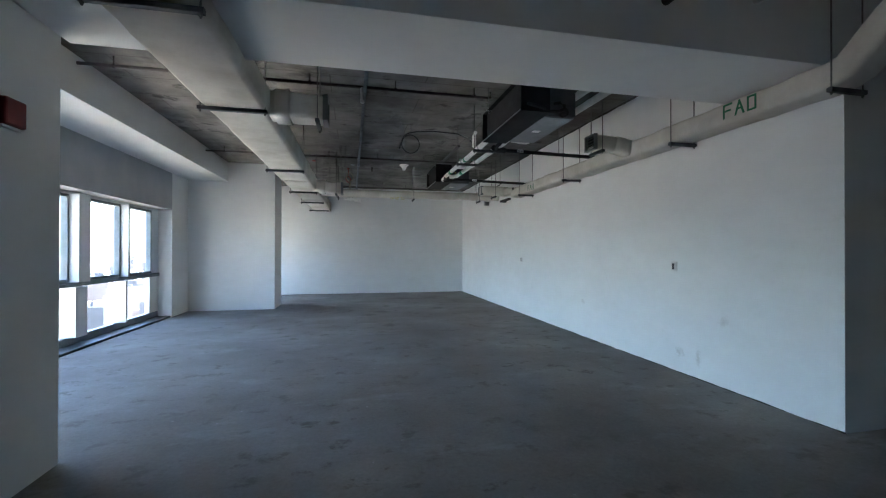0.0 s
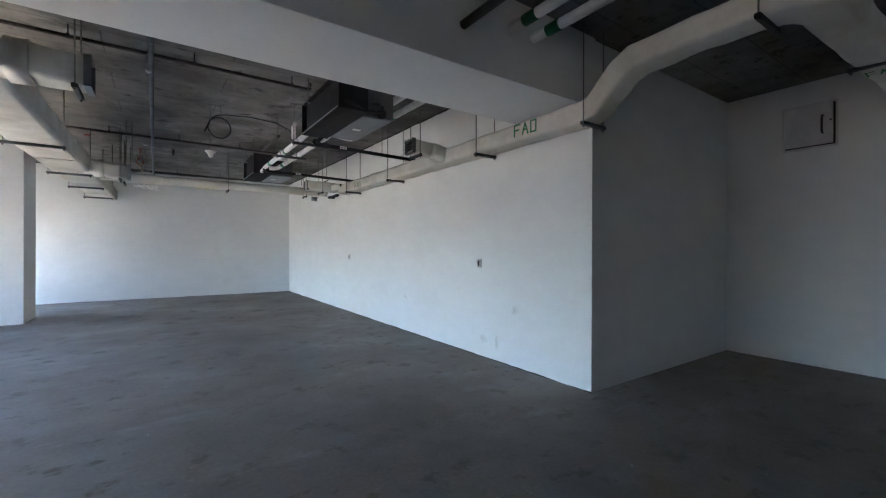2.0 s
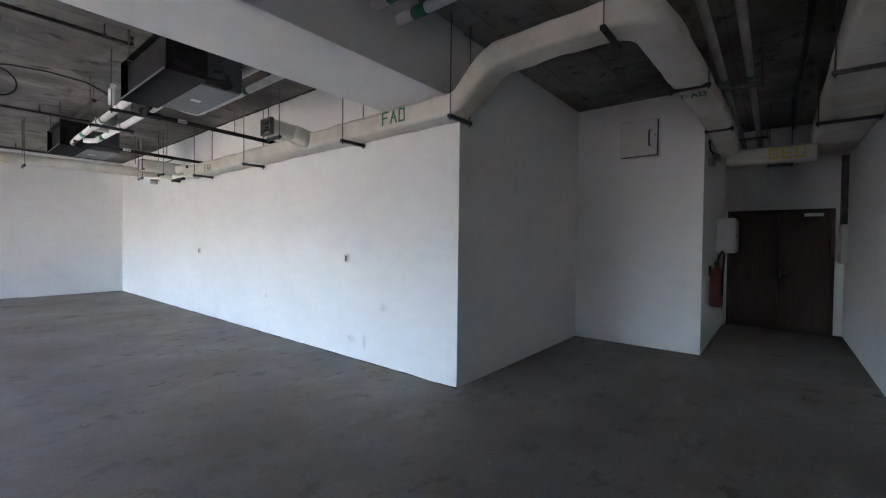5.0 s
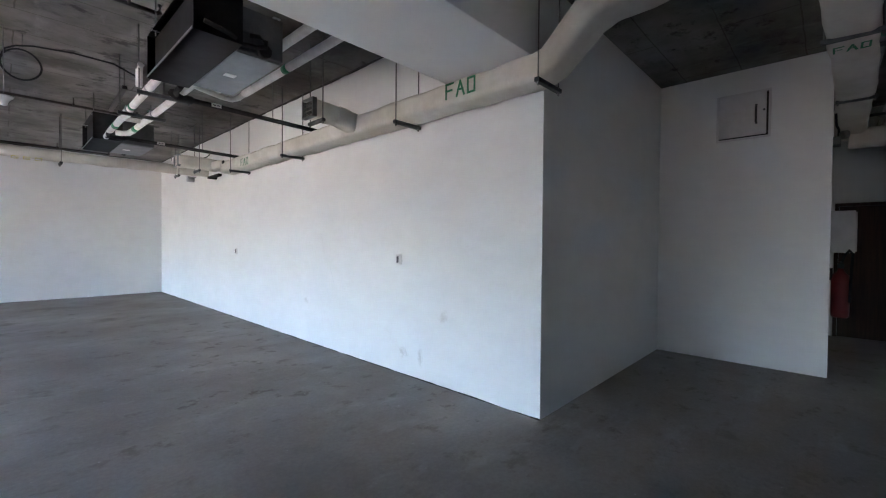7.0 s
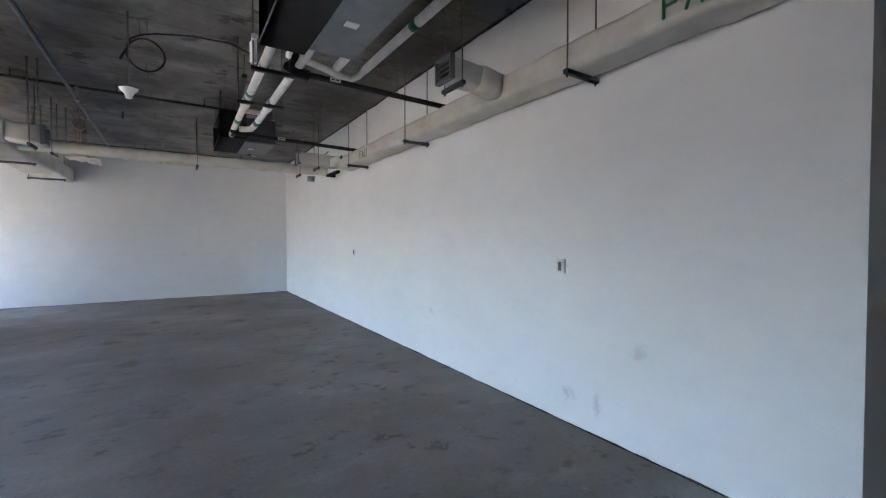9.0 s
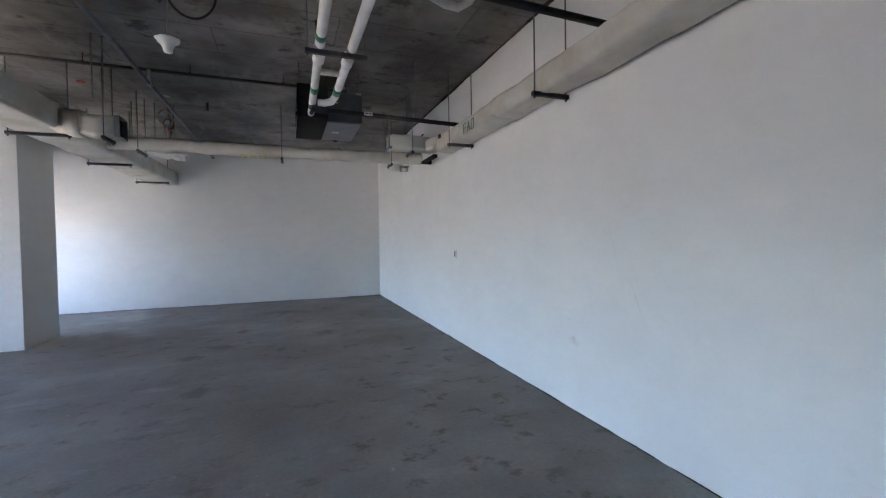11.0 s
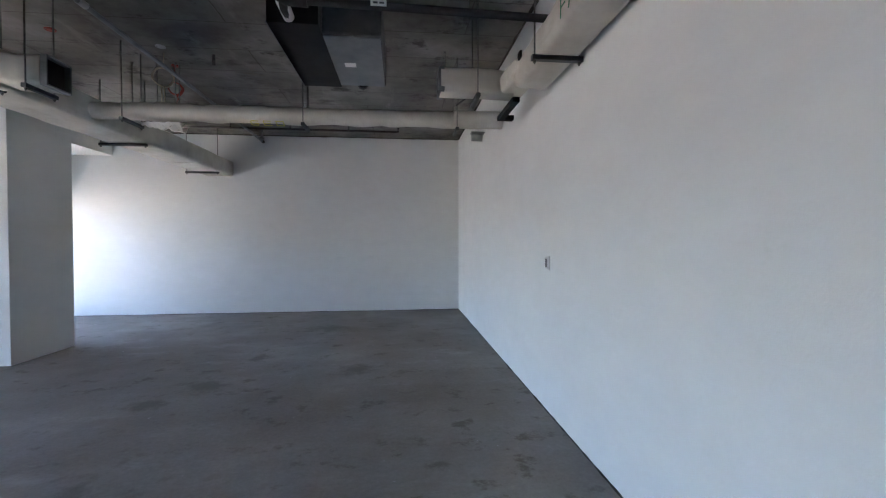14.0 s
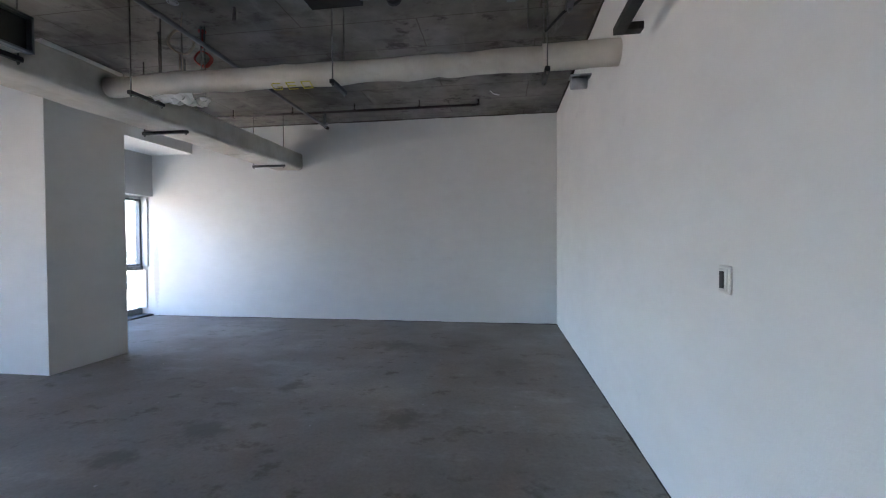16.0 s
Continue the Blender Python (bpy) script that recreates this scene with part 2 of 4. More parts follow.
PLASTIC.node_tree.nodes["Principled BSDF"].inputs["Transmission Weight"].default_value = 0.35

WOOD = material("dark stained veneer", (0.05, 0.02, 0.012), 0.45)
v = coords(WOOD, (14, 14, 0.8))
finish(WOOD, ramp(WOOD, noise_tex(WOOD, v, 2.0, 6, 0.6), [(0.3, (0.030, 0.013, 0.009)), (0.7, (0.07, 0.032, 0.022))]), noise_tex(WOOD, v, 6, 4), 0.1, 0.002)

GLASS = material("clear window glass", (1, 1, 1), 0.0)
GLASS.node_tree.nodes["Principled BSDF"].inputs["Transmission Weight"].default_value = 1.0
GLASS.node_tree.nodes["Principled BSDF"].inputs["IOR"].default_value = 1.1

EARTH = material("dry city ground", (0.3, 0.28, 0.25), 0.95)
v = coords(EARTH)
finish(EARTH, ramp(EARTH, noise_tex(EARTH, v, 0.01, 8, 0.65), [(0.4, (0.22, 0.185, 0.14)), (0.6, (0.42, 0.36, 0.28))]))
CITY = material("far pale facades", (0.5, 0.48, 0.45), 0.9)
geo = CITY.node_tree.nodes.new("ShaderNodeNewGeometry")
finish(CITY, ramp(CITY, geo.outputs["Random Per Island"], [(0.0, (0.045, 0.052, 0.06)), (0.4, (0.085, 0.085, 0.09)), (0.75, (0.16, 0.135, 0.12)), (1.0, (0.45, 0.42, 0.38))]))

# ---- mesh tools ----
def box_bm(x0, x1, y0, y1, z0, z1, bevel=0.0, bm=None, segments=2):
    own = bm is None
    bm = bm or bmesh.new()
    vs = [bm.verts.new((x, y, z)) for x in (x0, x1) for y in (y0, y1) for z in (z0, z1)]
    fs = [bm.faces.new([vs[i] for i in q]) for q in ((0, 1, 3, 2), (4, 6, 7, 5), (0, 4, 5, 1), (2, 3, 7, 6), (0, 2, 6, 4), (1, 5, 7, 3))]
    if bevel:
        es = list({e for f in fs for e in f.edges})
        bmesh.ops.bevel(bm, geom=es, offset=bevel, segments=segments, profile=0.5, affect="EDGES")
    return bm


def sweep_bm(path, profile, jitter=0.0, step=None, bm=None, smooth=True, closed=False, ref=None):
    """A profile of (side, up) pairs carried along a path."""
    bm = bm or bmesh.new()
    pts = [Vector(p) for p in path]
    if step:
        fine = [pts[0]]
        for a, b in zip(pts, pts[1:]):
            n = max(1, int((b - a).length / step))
            fine += [a.lerp(b, i / n) for i in range(1, n + 1)]
        pts = fine
    rings = []
    n = len(pts)
    side = None
    for i, p in enumerate(pts):
        if closed:
            a, b = pts[i - 1], pts[(i + 1) % n]
        else:
            a, b = pts[max(i - 1, 0)], pts[min(i + 1, n - 1)]
        t = (b - a).normalized()
        up = ref or (Vector((0, 0, 1)) if abs(t.z) < 0.95 else Vector((1, 0, 0)))
        s = t.cross(up).normalized()
        if ref is None and side is not None and abs(t.z) >= 0.6 and abs(s.dot(side)) < 0.9:
            s = (side - t * side.dot(t)).normalized()
        side = s
        u = s.cross(t).normalized()
        prev = (p - pts[i - 1]).normalized() if i else t
        k = 1.0
        if 0 < i < n - 1:
            d = max(-0.9, min(1.0, prev.dot((pts[i + 1] - p).normalized())))
            k = 1 / max(0.5, math.sqrt((1 + d) / 2))
        turn = (pts[min(i + 1, n - 1)] - p).normalized() if i < n - 1 else t
        bend = turn - prev
        ring = []
        for a_, b_ in profile:
            off = s * a_ + u * b_
            if bend.length > 1e-3:
                bd = bend.normalized()
                off += bd * off.dot(bd) * (k - 1)
            co = p + off
            if jitter:
                co += off.normalized() * jitter * (noise.noise(co * 3.1) + 0.6 * noise.noise(co * 9.7))
            ring.append(bm.verts.new(co))
        rings.append(ring)
    pairs = list(zip(rings, rings[1:])) + ([(rings[-1], rings[0])] if closed else [])
    m = len(profile)
    for r0, r1 in pairs:
        for j in range(m):
            f = bm.faces.new((r0[j], r0[(j + 1) % m], r1[(j + 1) % m], r1[j]))
            f.smooth = smooth
    if not closed:
        bm.faces.new(rings[0][::-1])
        bm.faces.new(rings[-1])
    return bm


def circle(r, n=12):
    return [(r * math.cos(2 * math.pi * i / n), r * math.sin(2 * math.pi * i / n)) for i in range(n)]


def roundrect(w, h, r, n=4):
    out = []
    for cx, cy, a0 in ((w / 2 - r, h / 2 - r, 0), (-w / 2 + r, h / 2 - r, 90), (-w / 2 + r, -h / 2 + r, 180), (w / 2 - r, -h / 2 + r, 270)):
        for i in range(n + 1):
            a = radians(a0 + 90 * i / n)
            out.append((cx + r * math.cos(a), cy + r * math.sin(a)))
    return out


def tube(path, r, n=10, **k):
    return sweep_bm(path, circle(r, n), **k)


def link_mesh(name, bm, mat):
    bmesh.ops.recalc_face_normals(bm, faces=bm.faces)
    me = bpy.data.meshes.new(name)
    bm.to_mesh(me)
    bm.free()
    me.materials.append(mat)
    return new(name, me)


def part(name, bm, mat, parent, label=""):
    ob = link_mesh(name, bm, mat)
    ob.parent = parent
    base = Matrix.Identity(4) if parent.parent else parent.matrix_basis
    ob.matrix_parent_inverse = base.inverted()
    return tagged(ob, label)


def thing(name, at, label, category, group="", kind=""):
    ob = new(name)
    ob.location = at
    ob.empty_display_size = 0.1
    return tagged(ob, label, category, group, kind)


def structure(name, bm, mat, label, category):
    return tagged(link_mesh(name, bm, mat), label, category, kind="structure")


# ---- large structure ----
WX = -3.63
floor = structure("floor", box_bm(-4.0, 10.6, -3.2, 14.9, -0.15, 0.0), FLOOR, "rough grey dusty concrete screed floor with footprints", "floor")
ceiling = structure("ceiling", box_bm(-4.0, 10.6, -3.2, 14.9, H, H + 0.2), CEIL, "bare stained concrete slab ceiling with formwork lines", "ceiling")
structure("wall_east", box_bm(4.15, 4.35, 2.70, 14.65, 0, H), WALL, "long white painted plaster wall with scuffs", "wall")
structure("wall_pier", box_bm(4.35, 7.36, 2.70, 2.90, 0, H), WALL, "white painted plaster return wall in shade", "wall")
structure("wall_recess", box_bm(7.36, 7.56, 0.95, 2.90, 0, H, 0.004), WALL, "white painted plaster wall with an access hatch", "wall")
structure("wall_corridor_north", box_bm(7.56, 10.36, 0.95, 1.15, 0, H), WALL, "white painted corridor wall in shade", "wall")
structure("wall_corridor_south", box_bm(4.2, 10.36, -0.92, -0.72, 0, H), WALL, "white painted corridor wall in shade", "wall")
structure("wall_south_return", box_bm(4.0, 4.2, -3.0, -0.72, 0, H), WALL, "plain white painted wall", "wall")
structure("wall_south", box_bm(-3.63, 4.2, -3.2, -3.0, 0, H), WALL, "plain white painted wall", "wall")
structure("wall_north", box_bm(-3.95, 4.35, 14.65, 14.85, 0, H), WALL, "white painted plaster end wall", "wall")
# end wall of the corridor with its door opening
bm = box_bm(10.36, 10.56, -0.92, -0.60, 0, H)
box_bm(10.36, 10.56, 0.90, 1.15, 0, H, bm=bm)
box_bm(10.36, 10.56, -0.60, 0.90, 2.16, H, bm=bm)
structure("wall_corridor_end", bm, WALL, "white painted corridor end wall round a double door", "wall")
# added backing, never in view: blocks sky light at the door gaps
structure("door_light_block", box_bm(10.56, 10.66, -1.0, 1.2, -0.15, H), WALL, "unseen backing that keeps light out of the double door's gaps", "wall")
# window wall, full height piers and lintels
# W1 and W2 run on unseen behind the columns to admit more light
W1, W2, WFILL = (3.55, 10.28), (12.20, 14.65), (-2.95, -2.05)
HEAD = 2.36
bm = box_bm(-4.0, WX, -3.2, WFILL[0], 0, H)
box_bm(-4.0, WX, WFILL[1], W1[0], 0, H, bm=bm)
box_bm(-4.0, WX, W1[1], W2[0], 0, H, bm=bm)
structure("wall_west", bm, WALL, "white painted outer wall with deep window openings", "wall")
for i, (a, b) in enumerate((W1, W2, WFILL)):
    structure("lintel_%d" % (i + 1), box_bm(-4.0, WX, a, b, HEAD, H), LINTELGREY, "grey wall strip above the window", "lintel")
# dark strips along the wall edges stand in for shadow gaps and their dirt
GAPDIRT = worn("dirt and gap shade", (0.025, 0.02, 0.018), (0.08, 0.07, 0.06), 0.95, 0.0, 30)
structure("trim_east", sweep_bm([(4.148, 2.70, 0.002), (4.148, 14.65, 0.002)], roundrect(0.012, 0.009, 0.002, 1), 0.010, 0.05), GAPDIRT, "ragged dark strip for dirt and gap shade at the wall's foot", "trim")
structure("trim_north", sweep_bm([(-3.6, 14.648, 0.002), (4.14, 14.648, 0.002)], roundrect(0.018, 0.01, 0.003, 1), 0.01, 0.08), GAPDIRT, "ragged dark strip for dirt and gap shade at the wall's foot", "trim")
structure("trim_ceiling_east", sweep_bm([(4.146, 3.55, H - 0.004), (4.146, 14.64, H - 0.004)], roundrect(0.03, 0.024, 0.005, 1), 0.014, 0.06), GAPDIRT, "ragged dark strip for dirt and gap shade between wall and slab", "trim")
structure("trim_ceiling_north", sweep_bm([(-2.7, 14.646, H - 0.004), (4.13, 14.646, H - 0.004)], roundrect(0.03, 0.02, 0.005, 1), 0.012, 0.08), GAPDIRT, "ragged dark strip for dirt and gap shade between wall and slab", "trim")
structure("column_1", box_bm(WX, -1.687, 2.56, 3.46, 0, H, 0.006), WALL, "wide white painted plastered column", "column")
structure("column_2", box_bm(WX, -1.655, 11.165, 12.125, 0, H, 0.006), WALL, "wide white painted plastered column", "column")
structure("beam_cross", box_bm(-1.687, 4.148, 2.665, 3.55, 2.93, H, 0.006), WALL, "deep white painted concrete beam", "beam")
structure("beam_window_1", box_bm(WX, -2.74, 3.46, 11.165, 3.165, H, 0.006), WALL, "white painted downstand beam along the windows", "beam")
structure("beam_window_2", box_bm(WX, -2.74, 12.125, 14.65, 3.165, H, 0.006), WALL, "white painted downstand beam along the windows", "beam")


# ---- windows ----
def window(name, y0, y1, sashes):
    w = tagged(thing(name, (-3.96, y0, 0), "aluminium strip window with opening upper sashes and fixed lower panes", "window"), kind="structure")
    x0, x1 = -3.99, -3.90
    part("window_sill", box_bm(-4.0, WX - 0.02, y0, y1, 0.0, 0.035), BAR, w, "dark dusty floor-level sill")
    part("window_frame", box_bm(x0, x1, y0, y1, 0.035, 0.15, 0.005), ALUDARK, w)
    part("window_frame", box_bm(x0, x1, y0, y1, HEAD - 0.05, HEAD, 0.004), ALU, w)
    part("transom", box_bm(x0, x1 + 0.03, y0, y1, 0.91, 0.985, 0.005), ALUDARK, w)
    edges = [y0] + [e for ab in sashes for e in ab] + [y1]
    for a, b in zip(edges[::2], edges[1::2]):
        deep = 0.0 if b - a > 0.3 else 0.12
        part("mullion", box_bm(x0, x1 + deep, a, b, 0.15, 0.91, 0.004), ALU, w)
        part("mullion", box_bm(x0, x1 + deep * 1.3, a, b, 0.985, HEAD - 0.05, 0.004), ALU, w)
    top = HEAD - 0.055
    s = 0.042
    for a, b in sashes:
        lower = part("pane", box_bm(-3.955, -3.947, a, b, 0.152, 0.908), GLASS, w)
        lower.visible_shadow = False
        bm = box_bm(-3.97, -3.87, a, a + s, 0.99, top, 0.003)
        box_bm(-3.97, -3.87, b - s, b, 0.99, top, 0.003, bm)
        box_bm(-3.97, -3.87, a + s, b - s, 0.99, 0.99 + s, 0.003, bm)
        box_bm(-3.97, -3.87, a + s, b - s, top - s, top, 0.003, bm)
        sash = part("sash", bm, ALUDARK, w, "blue-grey opening sash frame")
        g = part("pane", box_bm(-3.94, -3.932, a + s, b - s, 0.99 + s, top - s), GLASS, sash)
        g.visible_shadow = False
        mid = (a + b) / 2
        part("handle", box_bm(-3.87, -3.83, mid - 0.07, mid + 0.07, 1.02, 1.045, 0.006), BAR, sash)


window("window_1", W1[0], W1[1], [(3.57, 4.05), (4.11, 5.02), (5.08, 6.18), (6.24, 7.34), (7.62, 8.73), (8.79, 9.90)])
window("window_2", W2[0], W2[1], [(12.22, 13.60), (13.66, 14.62)])
# added window out of view, lets fill light onto the return wall and recess
window("fill_window", WFILL[0], WFILL[1], [(-2.93, -2.07)])


# ---- double door at the corridor's end ----
door = tagged(thing("door_1", (10.36, 0.15, 0), "closed dark brown wooden double door with dark frame", "door"), kind="structure")
bm = box_bm(10.335, 10.46, 0.85, 0.90, 0, 2.16, 0.004)
box_bm(10.335, 10.46, -0.60, -0.55, 0, 2.16, 0.004, bm)
box_bm(10.335, 10.46, -0.55, 0.85, 2.11, 2.16, 0.004, bm)
part("door_frame", bm, WOOD, door)
for a, b in ((0.1505, 0.847), (-0.547, 0.1495)):
    part("door_leaf", box_bm(10.36, 10.405, a, b, 0.008, 2.107, 0.003), WOOD, door)
handle = part("door_handle", box_bm(10.35, 10.36, 0.09, 0.13, 0.92, 1.08, 0.004), STEEL, door, "steel lever handle on a plate")
part("lever", tube([(10.35, 0.11, 1.03), (10.31, 0.11, 1.03), (10.305, 0.10, 1.03), (10.305, 0.0, 1.03)], 0.009), STEEL, handle)
part("cylinder_rose", tube([(10.36, 0.11, 0.955), (10.335, 0.11, 0.955)], 0.028), CHROME, handle, "bright round lock rose")
part("lever_rose", tube([(10.36, 0.11, 1.03), (10.335, 0.11, 1.03)], 0.028), CHROME, handle, "bright round lever rose")
part("closer", box_bm(10.30, 10.36, -0.45, -0.20, 2.03, 2.085, 0.006), WHITE, door, "pale door closer body")


# ---- insulated air ducts ----
def lagged_duct(name, at, label, runs, corner=0.17, jitter=0.012):
    d = thing(name, at, label, "air duct")
    for nm, path, w, h in runs:
        part(nm, sweep_bm(path, roundrect(w, h, min(w, h) * corner), jitter, 0.12), LAG, d)
    return d


def seam(d, c, w, h, axis):
    a = Vector(c)
    t = Vector((1, 0, 0)) if axis == "x" else Vector((0, 1, 0))
    part("tape_band", sweep_bm([a - t * 0.03, a + t * 0.03], roundrect(w + 0.022, h + 0.022, min(w, h) * 0.25), 0.003), LAG, d)


def grille(d, face, y0, y1, z0, z1, sign, vanes=True):
    """An open duct end with a metal collar and thin vanes, facing along x."""
    x = face
    bm = bmesh.new()
    t = 0.014
    depth = 0.05 * sign
    xa, xb = sorted((x, x - depth))
    box_bm(xa, xb, y0, y0 + t, z0, z1, bm=bm)
    box_bm(xa, xb, y1 - t, y1, z0, z1, bm=bm)
    box_bm(xa, xb, y0 + t, y1 - t, z0, z0 + t, bm=bm)
    box_bm(xa, xb, y0 + t, y1 - t, z1 - t, z1, bm=bm)
    g = part("grille", bm, UNITGREY, d, "bare metal collar at the open end")
    back = x - depth * 0.96
    part("opening", box_bm(min(back, back - 0.01 * sign), max(back, back - 0.01 * sign), y0 + t, y1 - t, z0 + t, z1 - t), SHADOWBOX, g)
    for i in range(4 if vanes else 0):
        z = z0 + (i + 1) * (z1 - z0) / 5
        part("vane", box_bm(min(x - depth * 0.4, x - depth * 0.7), max(x - depth * 0.4, x - depth * 0.7), y0 + t, y1 - t, z - 0.002, z + 0.002), ROD, g)


# left main duct and its two short branches
left = lagged_duct("main_duct", (-0.82, 6.0, 2.94), "long cream insulated rectangular duct hung below the slab", [
    ("duct_body", [(-0.82, -1.8, 2.945), (-0.80, 8.0, 2.945), (-0.745, 14.65, 2.945)], 0.55, 0.30),
    ("branch", [(-0.60, 4.63, 2.94), (-0.40, 4.63, 2.94), (-0.34, 4.63, 2.935), (-0.28, 4.63, 2.93), (-0.03, 4.63, 2.93)], 0.29, 0.25),
    ("branch", [(-0.60, 9.66, 2.91), (-0.40, 9.66, 2.90), (-0.30, 9.66, 2.87), (-0.20, 9.66, 2.86), (0.0, 9.66, 2.86)], 0.27, 0.24),
])
for y in (8.4, 13.2):
    seam(left, (-0.80 + 0.004 * (y - 6), y, 2.945), 0.50, 0.30, "y")
for bx, by, bz in ((-0.42, 4.63, 2.935), (-0.40, 9.66, 2.885)):
    part("collar_wrap", sweep_bm([(bx - 0.07, by, bz), (bx, by, bz), (bx + 0.07, by, bz)], roundrect(0.34, 0.30, 0.09), 0.02, 0.05), LAG, left, "lumpy taped joint")
grille(left, 0.02, 4.49, 4.77, 2.80, 3.06, 1, False)
grille(left, 0.05, 9.53, 9.79, 2.735, 2.985, 1, False)

# duct above the east wall, rising at the pier and turning into the corridor
right = lagged_duct("fresh_air_duct", (3.97, 6.0, 2.82), "cream insulated rectangular duct marked FAO along the wall", [
    ("duct_body", [(3.975, 9.16, 2.815), (3.975, 8.6, 2.81), (3.975, 6.6, 2.805), (3.975, 2.62, 2.82), (3.97, 2.50, 2.85), (3.97, 2.24, 3.10), (3.97, 2.10, 3.165), (3.97, 1.22, 3.18), (3.99, 1.06, 3.18), (4.09, 0.95, 3.18), (4.25, 0.915, 3.18), (7.2, 0.785, 3.13), (8.35, 0.785, 3.09), (8.55, 0.785, 3.0), (8.62, 0.785, 2.88)], 0.30, 0.21),
    ("branch", [(3.92, 5.01, 2.82), (3.78, 5.02, 2.84), (3.66, 5.03, 2.875), (3.36, 5.03, 2.89)], 0.225, 0.19),
    ("neck", [(3.955, 9.08, 2.855), (3.945, 9.3, 2.875), (3.93, 9.76, 2.90)], 0.26, 0.16),
    ("branch", [(3.95, 9.66, 2.91), (3.72, 9.66, 2.915), (3.27, 9.66, 2.915)], 0.26, 0.215),
    ("cross_run", [(8.62, 0.80, 2.86), (8.62, -0.25, 2.85)], 0.26, 0.24),
], 0.27, 0.015)
for y in (7.4,):
    seam(right, (3.975, y, 2.807), 0.285, 0.195, "y")
part("collar_wrap", sweep_bm([(3.86, 5.0, 2.83), (3.80, 5.01, 2.84), (3.72, 5.02, 2.865), (3.65, 5.03, 2.88)], roundrect(0.265, 0.205, 0.07), 0.022, 0.04), LAG, right, "lumpy taped joint")
grille(right, 3.31, 4.915, 5.145, 2.79, 2.99, -1)
grille(right, 3.25, 9.535, 9.785, 2.81, 3.02, -1)
part("cut_hole", box_bm(3.812, 3.83, 8.93, 9.0, 2.86, 2.915, 0.005), RUBBER, right, "small black torn hole")

STROKES = {
    "F": [[(0, 0), (0, 1)], [(0, 1), (0.62, 1.02)], [(0, 0.52), (0.5, 0.54)]],
    "A": [[(0, 0), (0.3, 1)], [(0.3, 1), (0.62, 0)], [(0.1, 0.42), (0.5, 0.42)]],
    "G": [[(0.55, 0.95), (0.1, 1), (0, 0.8), (0, 0.15), (0.12, 0), (0.5, 0), (0.55, 0.4), (0.3, 0.42)]],
    "O": [[(0, 0), (0, 1), (0.55, 1), (0.55, 0), (0, 0)]],
    "E": [[(0, 0), (0, 1)], [(0, 1), (0.55, 1)], [(0, 0.5), (0.48, 0.5)], [(0, 0), (0.55, 0)]],
}


def lettering(word, origin, along, up, height, mat, parent, label, width=1.0, pen=0.017):
    o, a, u = Vector(origin), Vector(along).normalized(), Vector(up).normalized()
    n = a.cross(u)
    for i, ch in enumerate(word):
        bm = bmesh.new()
        for line in STROKES[ch]:
            for p, q in zip(line, line[1:]):
                P = o + a * (height * width * (i * 0.95 + p[0])) + u * height * p[1]
                Q = o + a * (height * width * (i * 0.95 + q[0])) + u * height * q[1]
                d = (Q - P).normalized()
                s = d.cross(n) * pen / 2
                e = d * pen / 2
                vs = [bm.verts.new(w + n * h) for h in (0.0, 0.004) for w in (P - e + s, Q + e + s, Q + e - s, P - e - s)]
                for f in ((0, 1, 2, 3), (7, 6, 5, 4), (0, 4, 5, 1), (1, 5, 6, 2), (2, 6, 7, 3), (3, 7, 4, 0)):
                    bm.faces.new([vs[k] for k in f])
        part("letter", bm, mat, parent, label)


lettering("FAO", (3.808, 3.48, 2.757), (0, -1, 0), (0, 0, 1), 0.12, INK, right, "green handwritten letters FAO", 1.1)
lettering("FAO", (3.806, 8.11, 2.715), (0, -1, 0), (0, 0, 1), 0.105, INK, right, "green handwritten letters FAO", 1.1, 0.007)
lettering("FAO", (5.75, 0.96, 3.05), (0, -1, 0), (-1, 0, 0), 0.12, INK, right, "green handwritten letters FAO", 0.7, 0.014)
lettering("GEO", (8.482, 0.27, 2.785), (0, -1, 0), (0, 0, 1), 0.14, YELLOW, right, "yellow handwritten letters GEO", 1.12, 0.024)

# round exhaust duct crossing the room
cross = thing("exhaust_duct", (1.8, 10.86, 2.92), "cream insulated round duct marked GEO crossing the room", "air duct")
part("duct_body", sweep_bm([(-0.62, 10.86, 2.93), (-0.35, 10.86, 2.93), (1.5, 10.86, 2.925), (4.15, 10.86, 2.94)], circle(0.096, 16), 0.017, 0.09), LAG, cross)
part("duct_sleeve", sweep_bm([(3.55, 10.86, 2.945), (4.15, 10.86, 2.95)], circle(0.105, 16), 0.010, 0.10), LAG, cross, "thicker wrapped end at the wall")
lettering("GEO", (1.20, 10.850, 2.812), (1, 0, 0), (0, -0.073, 0.0345), 0.074, YELLOW, cross, "yellow handwritten letters GEO", 2.0, 0.008)
bm = bmesh.new()
bmesh.ops.create_grid(bm, x_segments=14, y_segments=8, size=0.5)
for q in bm.verts:
    p = q.co.copy()
    q.co = Vector((0.25 + p.x * 0.42, 10.84 + p.y * 0.2, 2.79 - 0.08 * (1 - 4 * p.y * p.y) * (0.6 + p.x) + 0.06 * noise.noise(Vector((p.x * 6, p.y * 6, 3)))))
bmesh.ops.solidify(bm, geom=bm.faces[:], thickness=0.004)
part("loose_film", bm, PLASTIC, cross, "torn hanging plastic film")

# wide supply duct in the corridor
wide = thing("corridor_duct", (6.4, -0.45, 3.1), "wide cream insulated duct in the dark corridor", "air duct")
